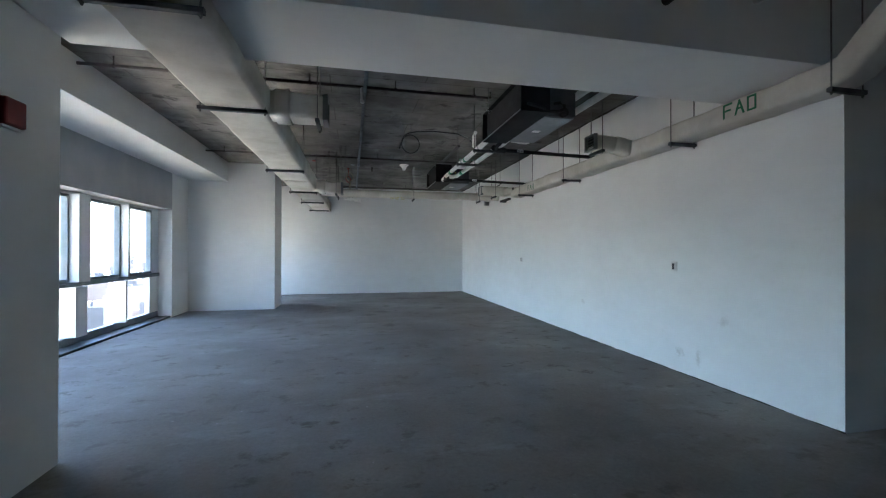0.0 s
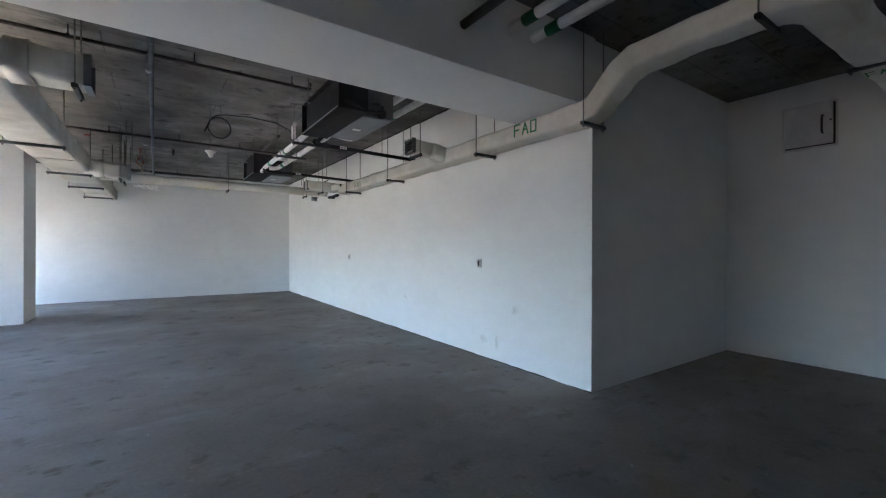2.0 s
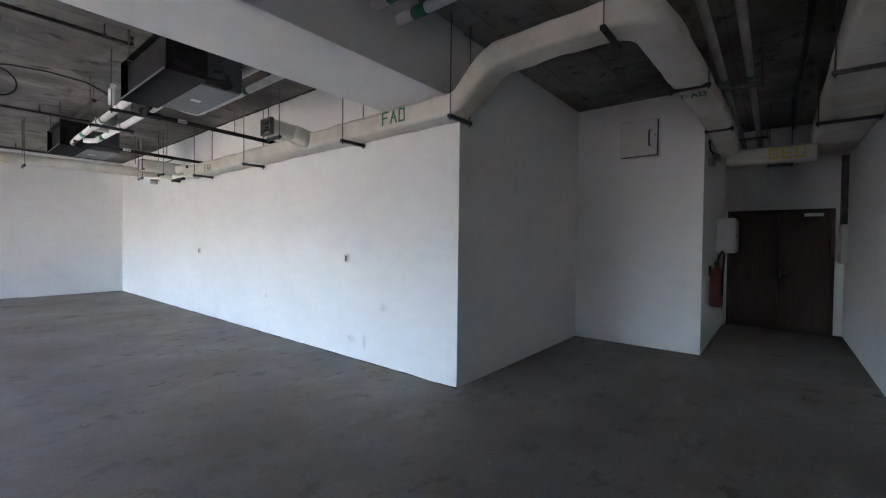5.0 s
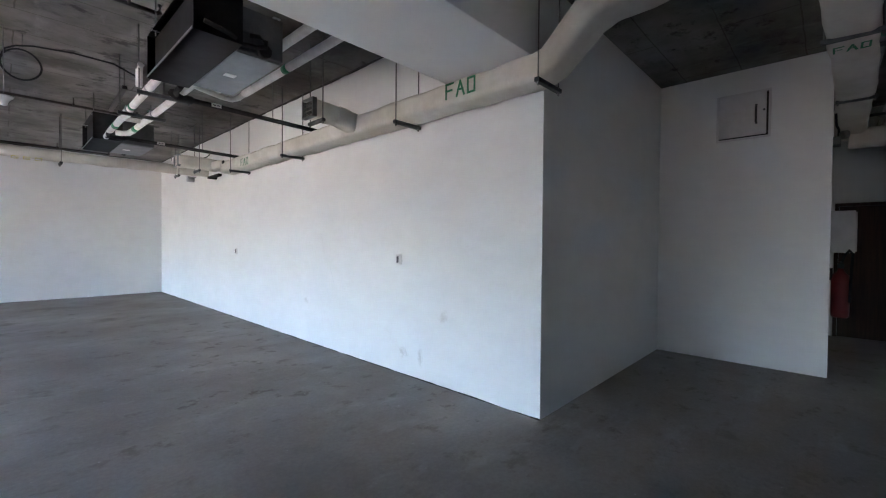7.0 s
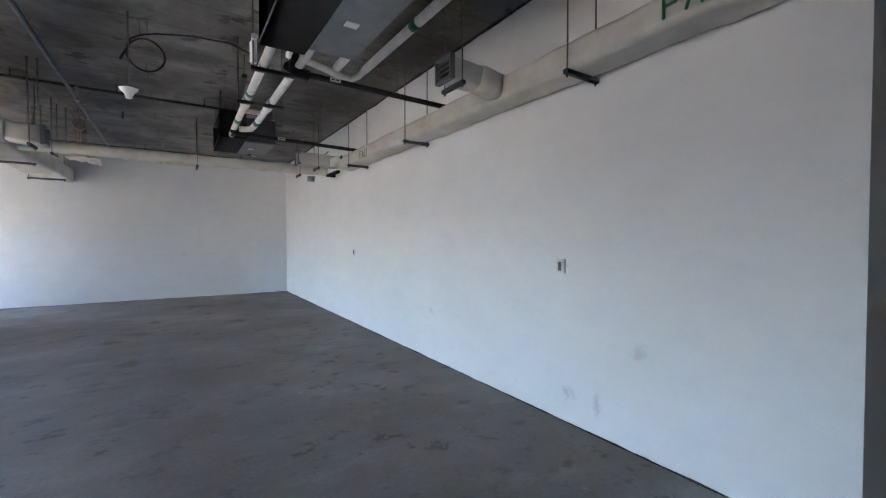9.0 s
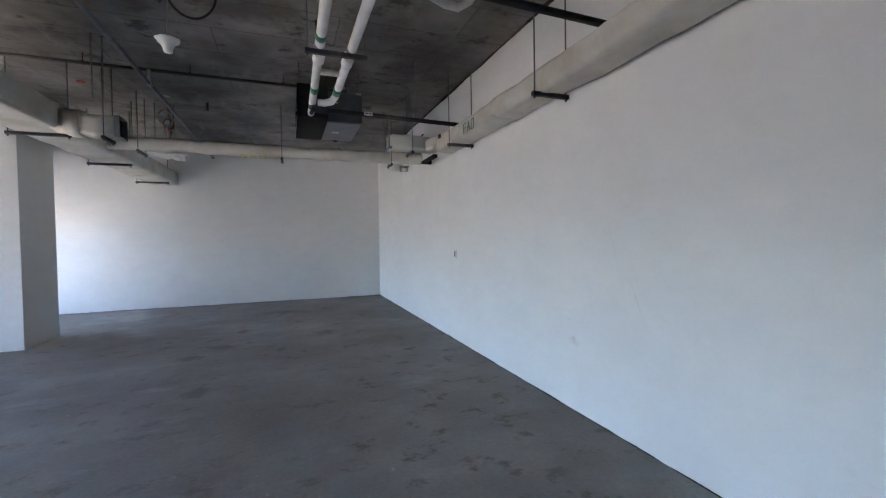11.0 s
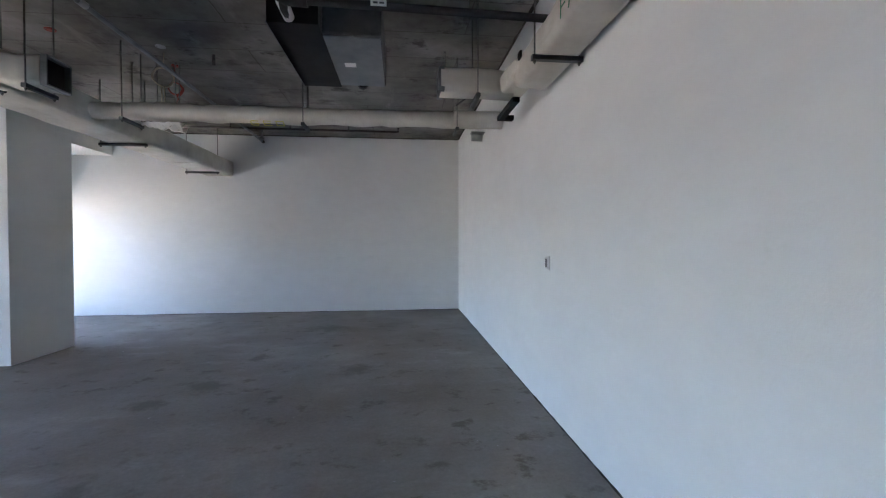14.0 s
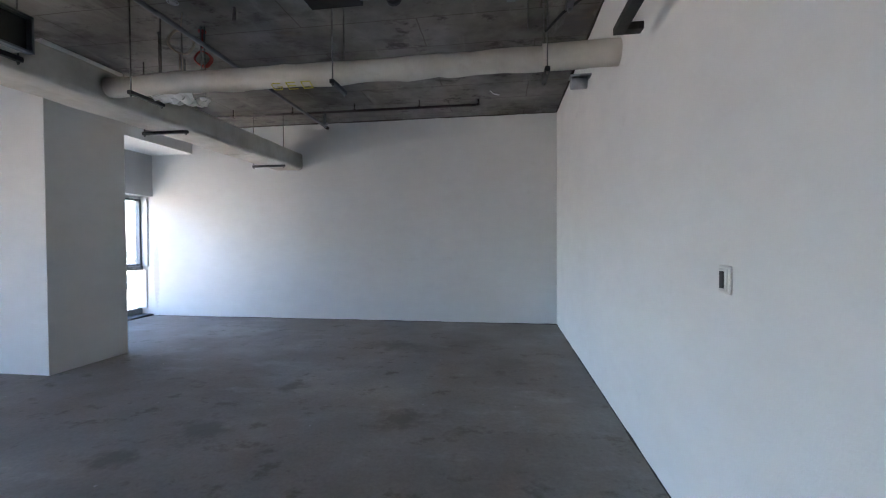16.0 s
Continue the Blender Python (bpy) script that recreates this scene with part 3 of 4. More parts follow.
part("duct_body", sweep_bm([(3.6, -0.455, 3.12), (9.3, -0.455, 3.12)], roundrect(0.52, 0.36, 0.05), 0.008, 0.15), LAG, wide)
for x in (5.0, 6.8, 8.6):
    part("tape_band", sweep_bm([(x - 0.03, -0.455, 3.12), (x + 0.03, -0.455, 3.12)], roundrect(0.522, 0.362, 0.055), 0.008), LAG, wide)


# ---- hangers ----
def hanger(p, q, label="dark steel trapeze channel hung on two threaded rods", top=H, rods=True, group="duct hangers"):
    a, b = Vector(p), Vector(q)
    h = thing("duct_hanger", (a + b) / 2, label, "hanger", group)
    part("bar", sweep_bm([a, b], roundrect(0.04, 0.035, 0.004, 1), smooth=False), BAR, h)
    d = (b - a).normalized()
    for e in (a + d * 0.02, b - d * 0.02):
        part("rod", tube([(e.x, e.y, e.z - 0.04), (e.x, e.y, top)], 0.006, 6), ROD, h)
        part("nut", tube([(e.x, e.y, e.z - 0.032), (e.x, e.y, e.z - 0.018)], 0.010, 6, smooth=False), ROD, h)
    return h


for y in (2.62, 4.30, 7.30, 9.83, 11.86, 14.10):
    top = H
    hanger((-1.12, y, 2.775), (-0.52, y, 2.775), top=top)
for y in (2.55, 4.16, 6.62, 8.55):
    hanger((3.78, y, 2.685), (4.13, y, 2.685))
hanger((3.6, 9.50, 2.77), (3.6, 9.82, 2.77))
hanger((3.42, 4.88, 2.765), (3.42, 5.18, 2.765))
hanger((-0.08, 4.45, 2.78), (-0.08, 4.82, 2.78))
hanger((-0.10, 9.50, 2.72), (-0.10, 9.82, 2.72))
hanger((-0.10, 10.66, 2.80), (-0.10, 11.04, 2.80))
hanger((1.80, 10.70, 2.80), (1.80, 11.00, 2.80))
hanger((3.58, 10.72, 2.80), (3.58, 11.02, 2.80))
hanger((3.78, 1.16, 3.06), (4.16, 1.16, 3.06))
hanger((5.45, 0.68, 3.05), (5.45, 1.04, 3.05))
hanger((7.25, 0.62, 3.02), (7.25, 0.94, 3.02))
hanger((8.62, 0.0, 2.70), (8.62, 0.3, 2.70))
for x in (5.4, 7.2):
    hanger((x, -0.70, 2.925), (x, -0.16, 2.925))


# ---- fan coil units ----
def fan_coil(y0, y1, ydark, xa, xm, xb, pipe_end):
    u = thing("fan_coil_unit", ((xa + xb) / 2, (y0 + y1) / 2, 3.14), "black and grey ceiling fan coil unit hung from the slab", "fan coil unit", "fan coil units")
    d0, d1 = ydark
    bm = box_bm(xa, xm, d0, d1, 2.95, 3.33)
    side = min(bm.faces, key=lambda q: q.calc_center_median().x)
    bmesh.ops.inset_region(bm, faces=[side], thickness=0.022)
    bmesh.ops.translate(bm, vec=(0.06, 0, 0), verts=list(side.verts))
    box = part("filter_box", bm, UNITDARK, u, "black insulated casing half with an open return side")
    part("flange", box_bm(xa - 0.008, xa - 0.001, d0 + 0.01, d1 - 0.01, 2.952, 2.968, 0.002), UNITGREY, box, "worn dull metal edge strip")
    part("casing", box_bm(xm, xb, y0, y1, 2.956, 3.30, 0.012), UNITSIDE, u, "dark grey zinc casing half")
    part("bottom_tray", box_bm(xm + 0.003, xb - 0.01, y0 + 0.03, y1 - 0.03, 2.944, 2.954, 0.003), UNITGREY, u)
    part("rating_plate", box_bm(xm + 0.10, xm + 0.19, (y0 + y1) / 2 - 0.035, (y0 + y1) / 2 + 0.035, 2.938, 2.9435), WHITE, u, "white rating label")
    part("notice", box_bm(xm + 0.1, xm + 0.13, y0 - 0.0035, y0 - 0.001, 3.17, 3.19), YELLOW, u, "small yellow warning sticker")
    for x in (xa + 0.03, xb - 0.03):
        for y in (y0 + 0.06, y1 - 0.06):
            part("rod", tube([(x, y, 3.29), (x, y, H)], 0.006, 6), ROD, u)
            part("lug", box_bm(x - 0.03, x + 0.03, y - 0.02, y + 0.02, 3.33, 3.337), STEEL, u)
    e = y1 if pipe_end > 0 else y0
    far = y0 if pipe_end > 0 else y1
    part("spigot", tube([(xm + 0.20, far, 2.99), (xm + 0.20, far - 0.05 * pipe_end, 2.985)], 0.05, 14), RUBBER, u, "black drain spigot")
    if pipe_end > 0:
        part("hose", tube([(xa + 0.06, d0 - 0.02, 3.02), (xm - 0.1, d0 - 0.03, 2.985), (xm + 0.02, y0 - 0.04, 2.985), (xm + 0.12, y0 - 0.06, 2.985), (xm + 0.19, y0 - 0.06, 3.01), (xm + 0.20, y0 - 0.05, 3.06), (xm + 0.16, y0 - 0.03, 3.09), (xm + 0.09, y0 - 0.01, 3.085)], 0.017, 10), RUBBER, u, "black wiring hose looped on the end panel")
        part("access_panel", box_bm(xm + 0.02, xm + 0.17, y0 - 0.008, y0 - 0.001, 3.11, 3.27, 0.002), UNITSIDE, u)
    else:
        part("terminal_box", box_bm(xm - 0.05, xm + 0.08, far, far + 0.06, 3.02, 3.12, 0.008), UNITDARK, u)
    return u


fan_coil(4.31, 5.42, (4.20, 5.52), 2.005, 2.335, 2.70, 1)
fan_coil(8.90, 9.90, (8.78, 9.93), 2.00, 2.345, 2.77, -1)


def pipe_run(name, path, r, mat, label, category="pipe", bands=(), n=12, group=""):
    p = thing(name, path[0], label, category, group)
    part("pipe", tube(path, r, n), mat, p)
    for a, b in bands:
        part("tape_band", tube([a, b], r + 0.003, n), GREEN, p, "green tape band")
    return p


# chilled water pipes between the two units
a = pipe_run("chilled_pipe", [(2.12, 5.6, 3.05), (2.12, 5.75, 3.02), (2.15, 8.45, 3.02), (2.15, 8.62, 3.0), (2.15, 8.80, 2.99)], 0.038, PIPEW, "white jacketed chilled water pipe with green bands", bands=(((2.147, 7.95, 3.02), (2.149, 8.10, 3.02)), ((2.13, 6.85, 3.02), (2.133, 6.93, 3.02))), group="chilled water pipes")
b = pipe_run("chilled_pipe", [(2.40, 5.5, 3.05), (2.39, 5.7, 3.02), (2.37, 8.20, 3.02), (2.34, 8.32, 3.0), (2.27, 8.36, 2.99), (2.20, 8.36, 2.99)], 0.038, PIPEW, "white jacketed chilled water pipe with green bands", bands=(((2.372, 7.95, 3.02), (2.37, 8.10, 3.02)), ((2.385, 5.95, 3.02), (2.384, 6.03, 3.02))), group="chilled water pipes")
part("cross_link", tube([(2.15, 7.6, 3.03), (2.37, 7.6, 3.03)], 0.03), PIPEW, a)
part("cross_link", tube([(2.05, 6.1, 3.03), (2.05, 6.1, 3.20), (2.05, 6.02, 3.23)], 0.03), PIPEW, a)
for y, z in ((6.05, 2.965), (7.05, 2.965)):
    h = hanger((2.02, y, z), (2.50, y, z), "steel channel carrying the white pipes", group="pipe hangers")
    for x in (2.13, 2.38):
        part("clamp", tube([(x, y - 0.02, 3.02), (x, y + 0.02, 3.02)], 0.045, 12), STEEL, h)
strut = thing("ceiling_strut", (2.24, 8.6, 3.48), "dark steel strut slung under the slab beside the pipes", "strut")
part("channel", sweep_bm([(2.15, 7.43, 3.38), (2.33, 9.85, 3.58)], roundrect(0.05, 0.04, 0.004, 1), smooth=False), IRON, strut)
for k in (0.02, 0.95):
    part("rod", tube([(2.15 + 0.18 * k, 7.43 + 2.42 * k, 3.38 + 0.2 * k), (2.15 + 0.18 * k, 7.43 + 2.42 * k, H)], 0.006, 6), ROD, strut)
# valves
for x in (2.14, 2.375):
    v_ = thing("valve", (x, 7.25, 3.02), "small brass and white valve on a pipe", "valve", "pipe valves")
    part("valve_body", tube([(x, 7.17, 3.02), (x, 7.22, 3.02), (x, 7.30, 3.02), (x, 7.34, 3.02)], 0.05, 10), PIPEW, v_)
    part("stem", tube([(x, 7.25, 3.06), (x, 7.25, 3.11)], 0.012, 8), STEEL, v_)
    part("lever", box_bm(x - 0.01, x + 0.01, 7.24, 7.34, 3.105, 3.115, 0.002), GREEN, v_)

# white mains that pass through the beam
for x, z in ((2.96, 3.37), (3.24, 3.37)):
    pipe_run("supply_pipe", [(x, 6.62 if x < 3 else 6.5, z), (x, 0.62 if x < 3 else 0.40, z)], 0.045, PIPEW, "white jacketed supply pipe passing through the beam", bands=(((x, 2.36, z), (x, 2.50, z)), ((x, 5.30, z), (x, 5.40, z))), group="supply pipes")
pipe_run("supply_branch", [(2.40, 6.40, 3.30), (2.63, 6.48, 3.31), (3.05, 6.70, 3.32), (3.17, 6.73, 3.33), (3.23, 6.66, 3.35), (3.24, 6.50, 3.37)], 0.035, PIPEW, "white jacketed branch pipe between supply pipes", group="supply pipes")
pipe_run("supply_pipe", [(2.96, 0.63, 3.32), (10.3, 0.66, 3.32)], 0.036, DULLGREY, "dark grey jacketed pipe running along the corridor", bands=(((6.2, 0.645, 3.32), (6.28, 0.645, 3.32)),), group="corridor pipes")
pipe_run("supply_pipe", [(3.24, 0.40, 3.32), (10.3, 0.43, 3.32)], 0.036, DULLGREY, "dark grey jacketed pipe running along the corridor", bands=(((6.2, 0.413, 3.32), (6.28, 0.413, 3.32)),), group="corridor pipes")
pipe_run("conduit", [(3.4, -0.04, 3.61), (10.36, -0.03, 3.61)], 0.028, IRON, "dark conduit under the corridor slab")
pipe_run("conduit", [(2.45, 2.72, 3.25), (2.45, 2.0, 3.25), (2.45, -2.9, 3.25)], 0.036, IRON, "dark pipe entering the beam")
for x in (6.4, 9.2):
    hanger((x, 0.30, 3.26), (x, 0.74, 3.26), "steel channel carrying the corridor pipes", group="pipe hangers")

# black condensate pipes
for y, x0, lab in ((5.93, 2.30, 2.66), (8.52, 2.15, 2.72)):
    p = thing("condensate_pipe", (3.0, y, 2.95), "black foam-lagged condensate pipe with a white label", "pipe", "condensate pipes")
    e = 5.64 if y < 7 else 8.78
    part("pipe", tube([(x0, e, 2.985), (x0, (e + y) / 2, 2.975), (x0 + 0.03, y, 2.965), (x0 + 0.12, y, 2.962), (4.0, y, 2.93), (4.10, y, 2.92)], 0.026, 10), RUBBER, p)
    part("elbow_wrap", tube([(x0 - 0.02, y - 0.06, 2.98), (x0 + 0.05, y, 2.965), (x0 + 0.18, y, 2.96)], 0.04, 10), RUBBER, p, "bulky black wrapped elbow")
    lb = part("label", box_bm(lab, lab + 0.10, y - 0.029, y - 0.026, 2.938, 2.978), WHITE, p, "white pipe label")
    for k in range(2):
        part("print", box_bm(lab + 0.015 + 0.04 * k, lab + 0.045 + 0.04 * k, y - 0.031, y - 0.0295, 2.952, 2.964), BAR, lb)
    hz = thing("pipe_rod", (3.35, y, 2.95), "thin threaded rod holding a pipe", "hanger", "pipe rods")
    part("rod", tube([(3.35, y, 2.93), (3.35, y, H)], 0.005, 6), ROD, hz)

# sprinkler and electrical pipes under the slab
main = pipe_run("sprinkler_main", [(0.42, 3.55, 3.37), (0.38, 9.5, 3.36), (0.36, 13.85, 3.33)], 0.022, PIPEGREY, "long galvanised sprinkler main under the slab", n=10)
for y in (5.42, 9.44, 13.75):
    part("riser", tube([(0.38, y, 3.36), (0.38, y, 3.52)], 0.02, 10), STEEL, main)
    part("coupling", tube([(0.385, y - 0.04, 3.36), (0.385, y + 0.04, 3.36)], 0.03, 10), STEEL, main)
part("end_cap", tube([(0.36, 13.82, 3.33), (0.36, 13.9, 3.33)], 0.03, 10), IRON, main)
for y, a, b in ((5.42, -2.7, 2.05), (9.46, -2.7, 2.62), (13.70, -1.55, 2.84)):
    s = pipe_run("sprinkler_branch", [(a, y, 3.53), (b, y, 3.52)], 0.019, IRON, "thin dark sprinkler branch pipe under the slab", n=10, group="sprinkler branches")
    part("end_elbow", tube([(b, y, 3.52), (b + 0.03, y, 3.53), (b + 0.03, y, 3.60)], 0.02, 10), IRON, s)
    x = a + 0.35
    while x < b:
        part("drop_rod", tube([(x, y, 3.53), (x, y, H)], 0.006, 6), IRON, s)
        part("ring_clip", tube([(x - 0.012, y, 3.53), (x + 0.012, y, 3.53)], 0.027, 10), IRON, s)
        x += 1.05

# ---- small ceiling things ----
def arc(c, r, a0, a1, yaw=0.0, n=40):
    out = []
    for i in range(n + 1):
        t = radians(a0 + (a1 - a0) * i / n)
        u, w = r * math.cos(t), r * math.sin(t)
        out.append((c[0] + u * math.cos(yaw), c[1] + u * math.sin(yaw) + 0.01 * math.sin(3 * t), c[2] + w))
    return out


loop = thing("black_cable", (1.2, 7.2, 3.4), "coiled black cable hanging below the slab", "cable")
part("coil", tube(arc((1.24, 7.22, 3.315), 0.155, 160, 520), 0.009, 8, ref=Vector((0, 1, 0))), RUBBER, loop)
part("lead", tube([(1.09, 7.22, 3.36), (1.12, 7.2, 3.44), (1.20, 7.2, 3.495), (1.33, 7.1, 3.50), (1.62, 6.85, 3.45), (1.92, 6.6, 3.36), (2.08, 6.45, 3.24), (2.14, 6.3, 3.06)], 0.009, 8), RUBBER, loop)
part("tail", tube([(1.10, 7.22, 3.37), (1.06, 7.2, 3.28), (1.04, 7.18, 3.22)], 0.011, 8), RUBBER, loop)
part("tie", tube([(1.25, 7.22, 3.49), (1.25, 7.22, H)], 0.004, 6), ROD, loop)

def wrapped_detector(cx, cy, cz, size):
    d = thing("wrapped_detector", (cx, cy, cz), "white plastic-wrapped detector hanging on a rod", "detector", "wrapped detectors")
    bm = bmesh.new()
    rings = []
    for r, dz in ((0.075, 0.035), (0.07, 0.02), (0.045, 0.0), (0.03, -0.03), (0.026, -0.055), (0.012, -0.062)):
        r, dz = r * size, dz * size
        rings.append([bm.verts.new((cx + r * (1 + 0.12 * math.sin(3 * k)) * math.cos(k * math.pi / 8), cy + r * math.sin(k * math.pi / 8), cz + dz)) for k in range(16)])
    for r0, r1 in zip(rings, rings[1:]):
        for k in range(16):
            bm.faces.new((r0[k], r0[(k + 1) % 16], r1[(k + 1) % 16], r1[k])).smooth = True
    bm.faces.new(rings[0])
    bm.faces.new(rings[-1])
    part("wrapping", bm, WHITE, d)
    part("rod", tube([(cx, cy, cz + 0.015), (cx, cy, H)], 0.005, 6), ROD, d)


wrapped_detector(1.11, 7.08, 2.885, 1.0)
wrapped_detector(0.23, 11.207, 2.875, 0.8)

COIL = radians(36)
red = thing("red_cable_coil", (0.14, 11.29, 3.39), "coil of red cable hanging from the slab", "cable")
for k in range(3):
    part("coil", tube(arc((0.14, 11.29 + 0.012 * k, 3.355), 0.07 + 0.004 * k, 0, 360, COIL), 0.006, 8, ref=Vector((-math.sin(COIL), math.cos(COIL), 0))), REDCABLE, red)
part("rose", tube([(0.14, 11.29, 3.625), (0.14, 11.29, H)], 0.04, 12), REDCABLE, red)
part("drop", tube([(0.14, 11.29, 3.46), (0.14, 11.29, 3.63)], 0.008, 8), REDCABLE, red)
part("tail", tube([(0.15, 11.29, 3.29), (0.18, 11.28, 3.22), (0.15, 11.27, 3.14)], 0.006, 8), REDCABLE, red)
tan = thing("beige_cable_coil", (0.18, 10.95, 3.36), "coil of beige cable hanging from the slab", "cable")
for k in range(2):
    part("coil", tube(arc((0.18, 10.95 + 0.012 * k, 3.36), 0.105, 0, 360, COIL), 0.008, 8, ref=Vector((-math.sin(COIL), math.cos(COIL), 0))), TANCABLE, tan)
part("drop", tube([(0.18, 10.95, 3.47), (0.19, 10.96, H)], 0.005, 8), TANCABLE, tan)
for x in (0.16, 0.19):
    part("tail", tube([(x, 10.95, 3.26), (x + 0.01, 10.95, 3.14), (x, 10.95, 3.03)], 0.006, 8), TANCABLE, tan)

stub = thing("slab_stub", (0.74, 10.95, 3.58), "short rusty pipe stub cast in the slab", "pipe stub")
part("stub_pipe", tube([(0.74, 10.95, 3.52), (0.74, 10.95, H)], 0.018, 10), IRON, stub)
for x, y, col in ((-0.66, 10.50, REDCABLE), (0.25, 10.78, STEEL)):
    o = thing("slab_socket", (x, y, H - 0.01), "round cast-in socket in the slab", "socket", "slab sockets")
    part("rim", tube([(x + 0.045 * math.cos(k * math.pi / 12), y + 0.045 * math.sin(k * math.pi / 12), H - 0.005) for k in range(24)], 0.006, 6, closed=True), col, o)
    part("cap", tube([(x, y, H - 0.012), (x, y, H)], 0.03, 12), col, o)

dome = thing("junction_box", (3.86, 10.98, 2.79), "small grey conduit box under the round duct", "junction box")
part("box_body", tube([(3.80, 11.0, 2.77), (3.93, 11.0, 2.77)], 0.05, 12), STEEL, dome)
part("bracket", box_bm(3.79, 3.96, 10.95, 11.05, 2.815, 2.83), STEEL, dome)
strut = thing("wall_bracket", (4.0, 9.7, 2.75), "black angled steel wall bracket", "bracket")
part("arm", box_bm(3.90, 3.965, 9.45, 10.05, 2.70, 2.745, 0.003), RUBBER, strut)
part("foot", box_bm(3.965, 4.06, 9.98, 10.05, 2.70, 2.745, 0.003), RUBBER, strut)
part("cable", tube([(3.55, 10.6, 3.03), (3.66, 10.45, 3.08), (3.80, 10.3, 3.11), (3.92, 10.15, 3.15), (3.96, 10.1, 3.20)], 0.010, 8), RUBBER, strut, "loose black cable")


for x, y, z in ((-0.33, 11.25, 3.02), (-0.02, 11.2, 3.02), (0.18, 11.22, 3.02), (0.02, 8.92, 2.98), (0.10, 8.96, 3.0), (2.62, 10.2, 3.3), (3.42, 10.6, 3.05)):
    r_ = thing("threaded_rod", (x, y, 3.4), "bare threaded rod hanging from the slab", "threaded rod", "loose rods")
    part("rod", tube([(x, y, z), (x, y, H)], 0.006, 6), ROD, r_)
    part("anchor", tube([(x, y, H - 0.02), (x, y, H)], 0.014, 6), ROD, r_)

tag = thing("paper_tag", (3.14, 13.5, 3.62), "small white paper strip stuck under the slab", "paper strip")
part("strip", sweep_bm([(3.05, 13.47, H - 0.002), (3.10, 13.49, 3.60), (3.19, 13.52, 3.585)], roundrect(0.03, 0.003, 0.001, 1)), WHITE, tag)

# ---- wall things ----
def wall_switch(y, z):
    s = thing("wall_switch", (4.15, y, z), "white wall plate with a dark grey rocker", "wall switch", "wall switches")
    part("plate", box_bm(4.138, 4.15, y - 0.045, y + 0.045, z - 0.06, z + 0.06, 0.004), WHITE, s)
    part("frame", box_bm(4.134, 4.1385, y - 0.032, y + 0.032, z - 0.048, z + 0.048, 0.002), PANEL, s)
    part("rocker", box_bm(4.130, 4.1345, y - 0.012, y + 0.02, z - 0.036, z + 0.036, 0.002), BAR, s, "dark grey rocker")


wall_switch(4.503, 1.28)
wall_switch(9.235, 1.272)

hatch = thing("access_hatch", (7.36, 1.765, 3.06), "white square access hatch with a pull handle", "hatch")
hy0, hy1, hz0, hz1 = 1.49, 2.04, 2.775, 3.35
bm = box_bm(7.342, 7.36, hy0, hy0 + 0.025, hz0, hz1, 0.002)
box_bm(7.342, 7.36, hy1 - 0.025, hy1, hz0, hz1, 0.002, bm)
box_bm(7.342, 7.36, hy0 + 0.025, hy1 - 0.025, hz0, hz0 + 0.025, 0.002, bm)
box_bm(7.342, 7.36, hy0 + 0.025, hy1 - 0.025, hz1 - 0.025, hz1, 0.002, bm)
part("hatch_frame", bm, PANEL, hatch)
part("gap", box_bm(7.352, 7.359, hy0 + 0.026, hy1 - 0.026, hz0 + 0.026, hz1 - 0.026), SHADOWBOX, hatch)
leaf = part("hatch_leaf", box_bm(7.325, 7.347, hy0 + 0.045, hy1 - 0.03, hz0 + 0.04, hz1 - 0.03, 0.003), PANEL, hatch)
part("handle", tube([(7.325, 1.63, 2.95), (7.29, 1.63, 2.96), (7.28, 1.63, 2.98), (7.28, 1.63, 3.14), (7.29, 1.63, 3.16), (7.325, 1.63, 3.17)], 0.012, 8), BAR, leaf, "dark pull handle")
part("lock", tube([(7.325, 1.555, 3.10), (7.315, 1.555, 3.10)], 0.012, 10), BAR, leaf)

strobe = thing("alarm_strobe", (-1.687, 3.0, 2.25), "red wall-mounted alarm sounder", "alarm")
part("housing", box_bm(-1.687, -1.635, 2.93, 3.085, 2.18, 2.34, 0.012), RED, strobe)
part("base", box_bm(-1.687, -1.655, 2.935, 3.08, 2.165, 2.18, 0.003), WHITE, strobe)

panel = thing("control_panel", (9.3, 0.84, 1.64), "white steel electrical panel on the corridor wall", "panel box")
part("enclosure", box_bm(9.0, 9.6, 0.70, 0.95, 1.38, 1.96, 0.006), PANEL, panel)
part("panel_door", box_bm(9.02, 9.58, 0.682, 0.698, 1.40, 1.94, 0.004), PANEL, panel)
part("latch", box_bm(9.08, 9.11, 0.672, 0.6815, 1.63, 1.71, 0.003), BAR, panel)
meter = thing("meter_box", (10.1, -0.66, 1.53), "white steel meter box on the corridor wall", "panel box")
part("enclosure", box_bm(9.95, 10.3, -0.72, -0.64, 1.24, 1.87, 0.006), PANEL, meter)
part("panel_door", box_bm(9.97, 10.28, -0.639, -0.628, 1.27, 1.84, 0.003), PANEL, meter)
trunk = thing("cable_trunking", (10.1, -0.68, 2.4), "dark vertical cable trunking above the meter box", "trunking")
part("channel", box_bm(10.05, 10.2, -0.72, -0.64, 1.875, 3.0, 0.004), BAR, trunk)

ext = thing("fire_extinguisher", (8.1, 0.85, 0.9), "red fire extinguisher hung on the corridor wall", "fire extinguisher")
bm = bmesh.new()
prof = [(0.0, 0.60), (0.07, 0.60), (0.083, 0.62), (0.085, 0.68), (0.085, 1.06), (0.075, 1.12), (0.04, 1.16), (0.028, 1.18), (0.028, 1.2), (0.0, 1.2)]
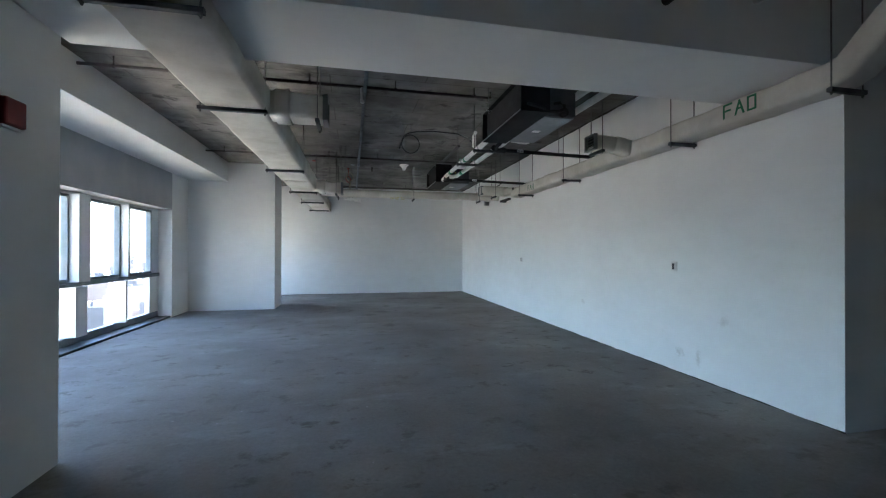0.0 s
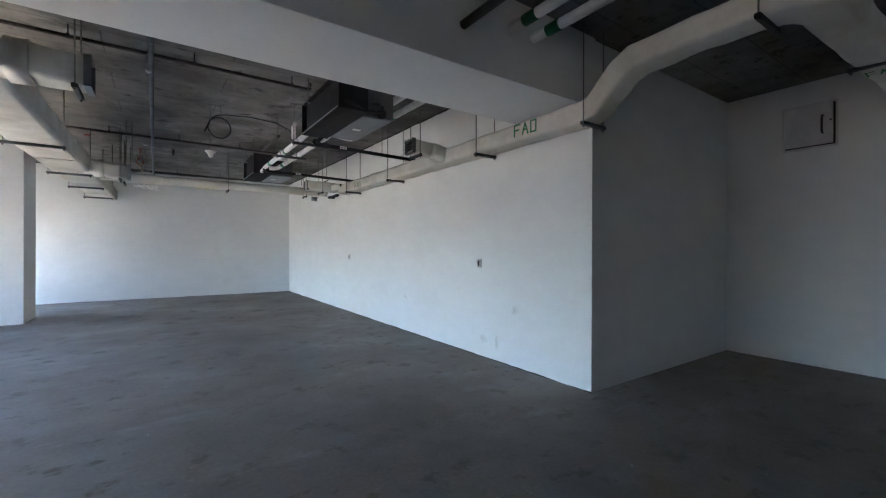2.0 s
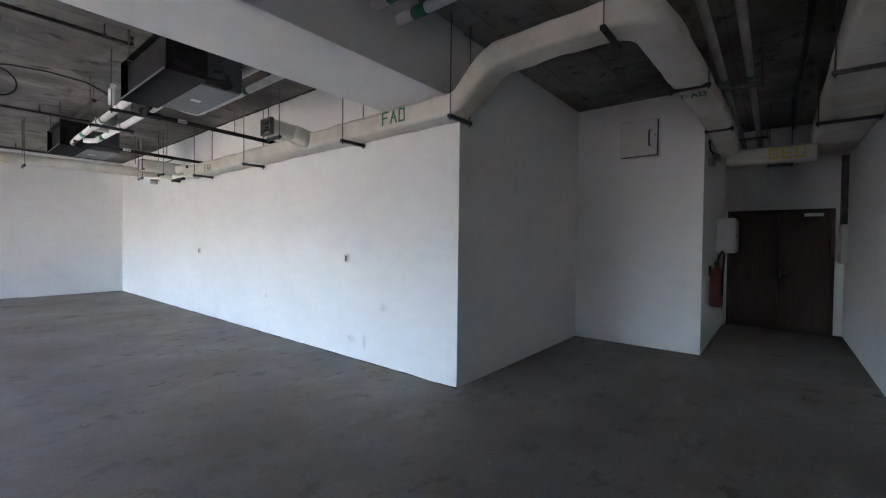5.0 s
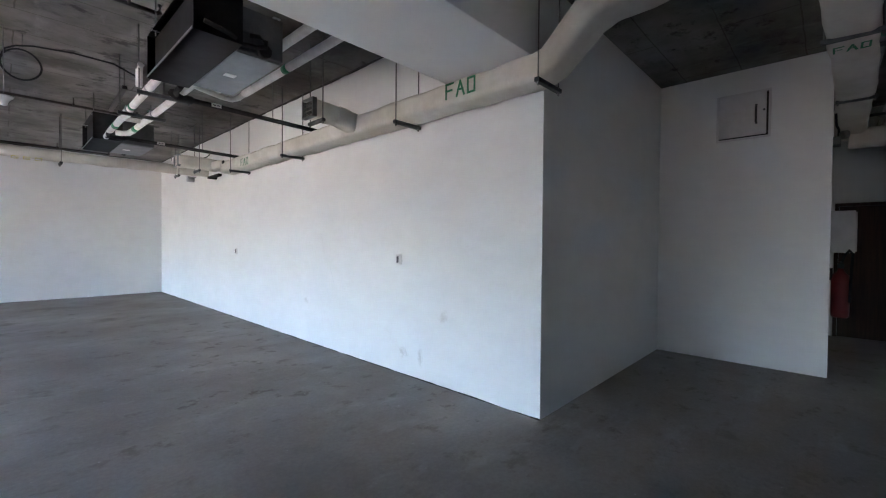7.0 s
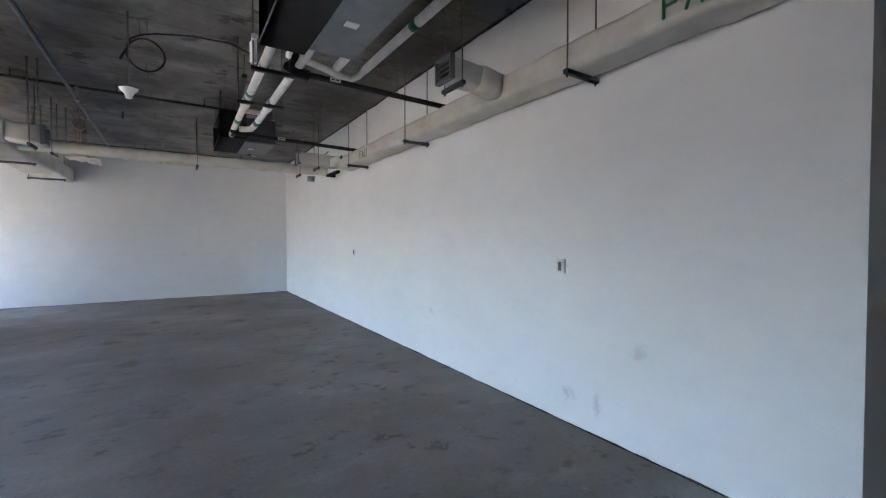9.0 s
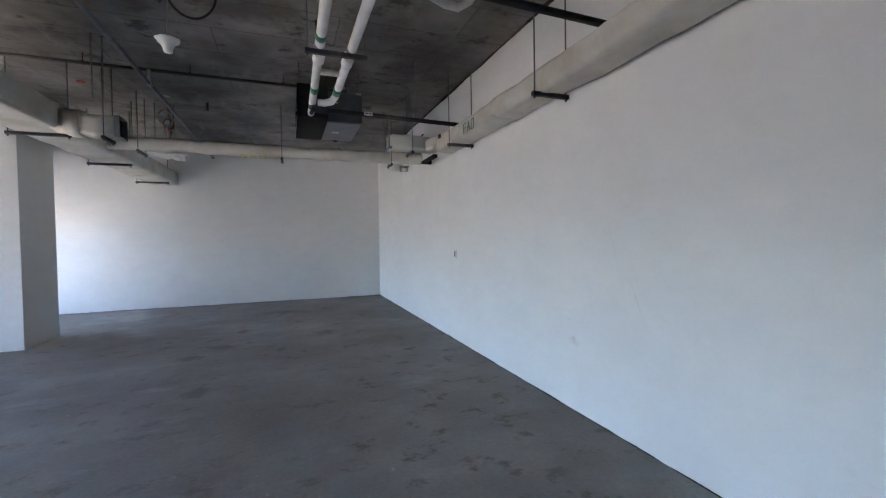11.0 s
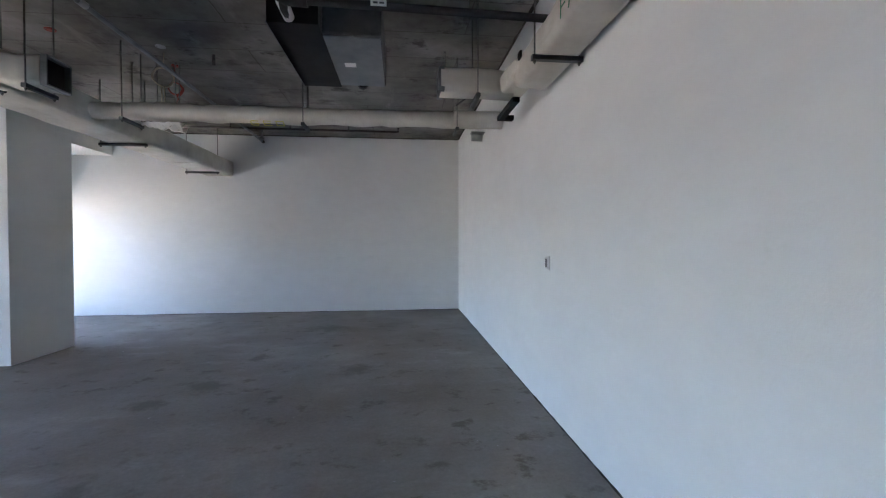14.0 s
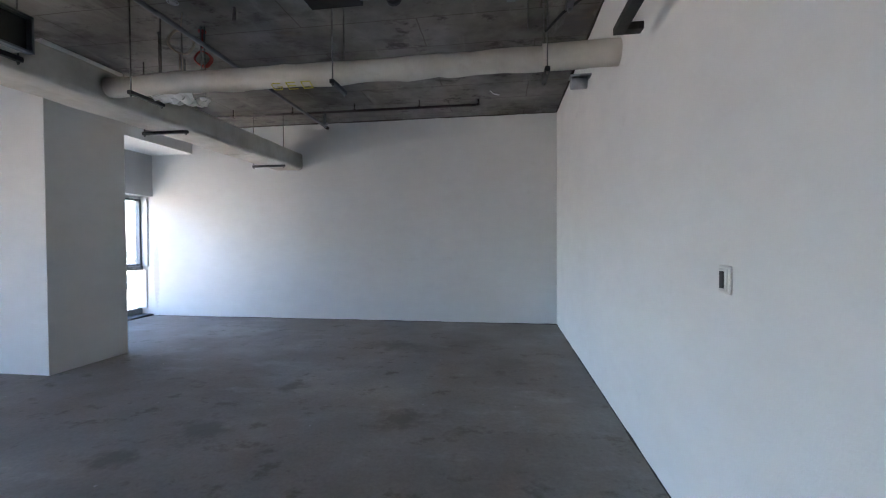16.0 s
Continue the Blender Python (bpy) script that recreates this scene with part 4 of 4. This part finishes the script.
rings = [[bm.verts.new((8.1 + r * math.cos(k * math.pi / 12), 0.85 + r * math.sin(k * math.pi / 12), z)) for k in range(24)] if r else [bm.verts.new((8.1, 0.85, z))] for r, z in prof]
for r0, r1 in zip(rings, rings[1:]):
    for k in range(24):
        q = [r0[k % len(r0)], r0[(k + 1) % len(r0)], r1[(k + 1) % len(r1)], r1[k % len(r1)]]
        bm.faces.new(list(dict.fromkeys(q))).smooth = True
part("cylinder", bm, RED, ext)
part("valve_head", box_bm(8.07, 8.13, 0.82, 0.88, 1.2, 1.26, 0.006), BAR, ext)
part("squeeze_lever", box_bm(8.00, 8.13, 0.84, 0.86, 1.27, 1.285, 0.003), BAR, ext)
part("hose", tube([(8.1, 0.85, 1.24), (8.07, 0.82, 1.36), (8.04, 0.78, 1.42), (8.00, 0.75, 1.38), (7.99, 0.76, 1.2), (8.0, 0.77, 0.8)], 0.013, 8), RUBBER, ext)
part("wall_hook", box_bm(8.08, 8.12, 0.92, 0.95, 1.05, 1.2, 0.003), BAR, ext)
lamp = thing("emergency_light", (7.85, 0.87, 2.72), "small twin-head emergency light on the corridor wall", "emergency light")
part("body", box_bm(7.75, 7.95, 0.88, 0.95, 2.66, 2.75, 0.006), DULLGREY, lamp)
for x in (7.78, 7.92):
    part("head", tube([(x, 0.87, 2.78), (x - 0.05, 0.84, 2.77), (x - 0.06, 0.83, 2.77)], 0.035, 12), DULLGREY, lamp)

part("cable", tube([(7.66, 0.93, 3.0), (7.68, 0.92, 2.86), (7.76, 0.90, 2.83), (7.85, 0.90, 2.84), (7.88, 0.90, 2.76)], 0.012, 8), RUBBER, lamp, "drooping black supply cable")

# ---- outside, far below ----
structure("ground", box_bm(-4000, 400, -3000, 3000, -62, -61), EARTH, "pale sunlit city ground far below", "ground")
rng = random.Random(5)
bm = bmesh.new()
for i in range(1500):
    d = 240 * (9 ** rng.random())
    a = radians(rng.uniform(95, 178))
    x, y = -d * math.sin(a) * 1.0 - 20, -d * math.cos(a)
    w, l = rng.uniform(6, 20), rng.uniform(6, 22)
    h = rng.choice((5, 8, 8, 12, 16, 24, 34)) * rng.uniform(0.8, 1.2)
    box_bm(x - w / 2, x + w / 2, y - l / 2, y + l / 2, -61, -61 + h, bm=bm)
    box_bm(x - w / 6, x + w / 5, y - l / 6, y + l / 5, -61 + h, -58 + h, bm=bm)
tagged(link_mesh("far_city", bm, CITY), "pale hazy low-rise city blocks far below", "city", kind="stuff")
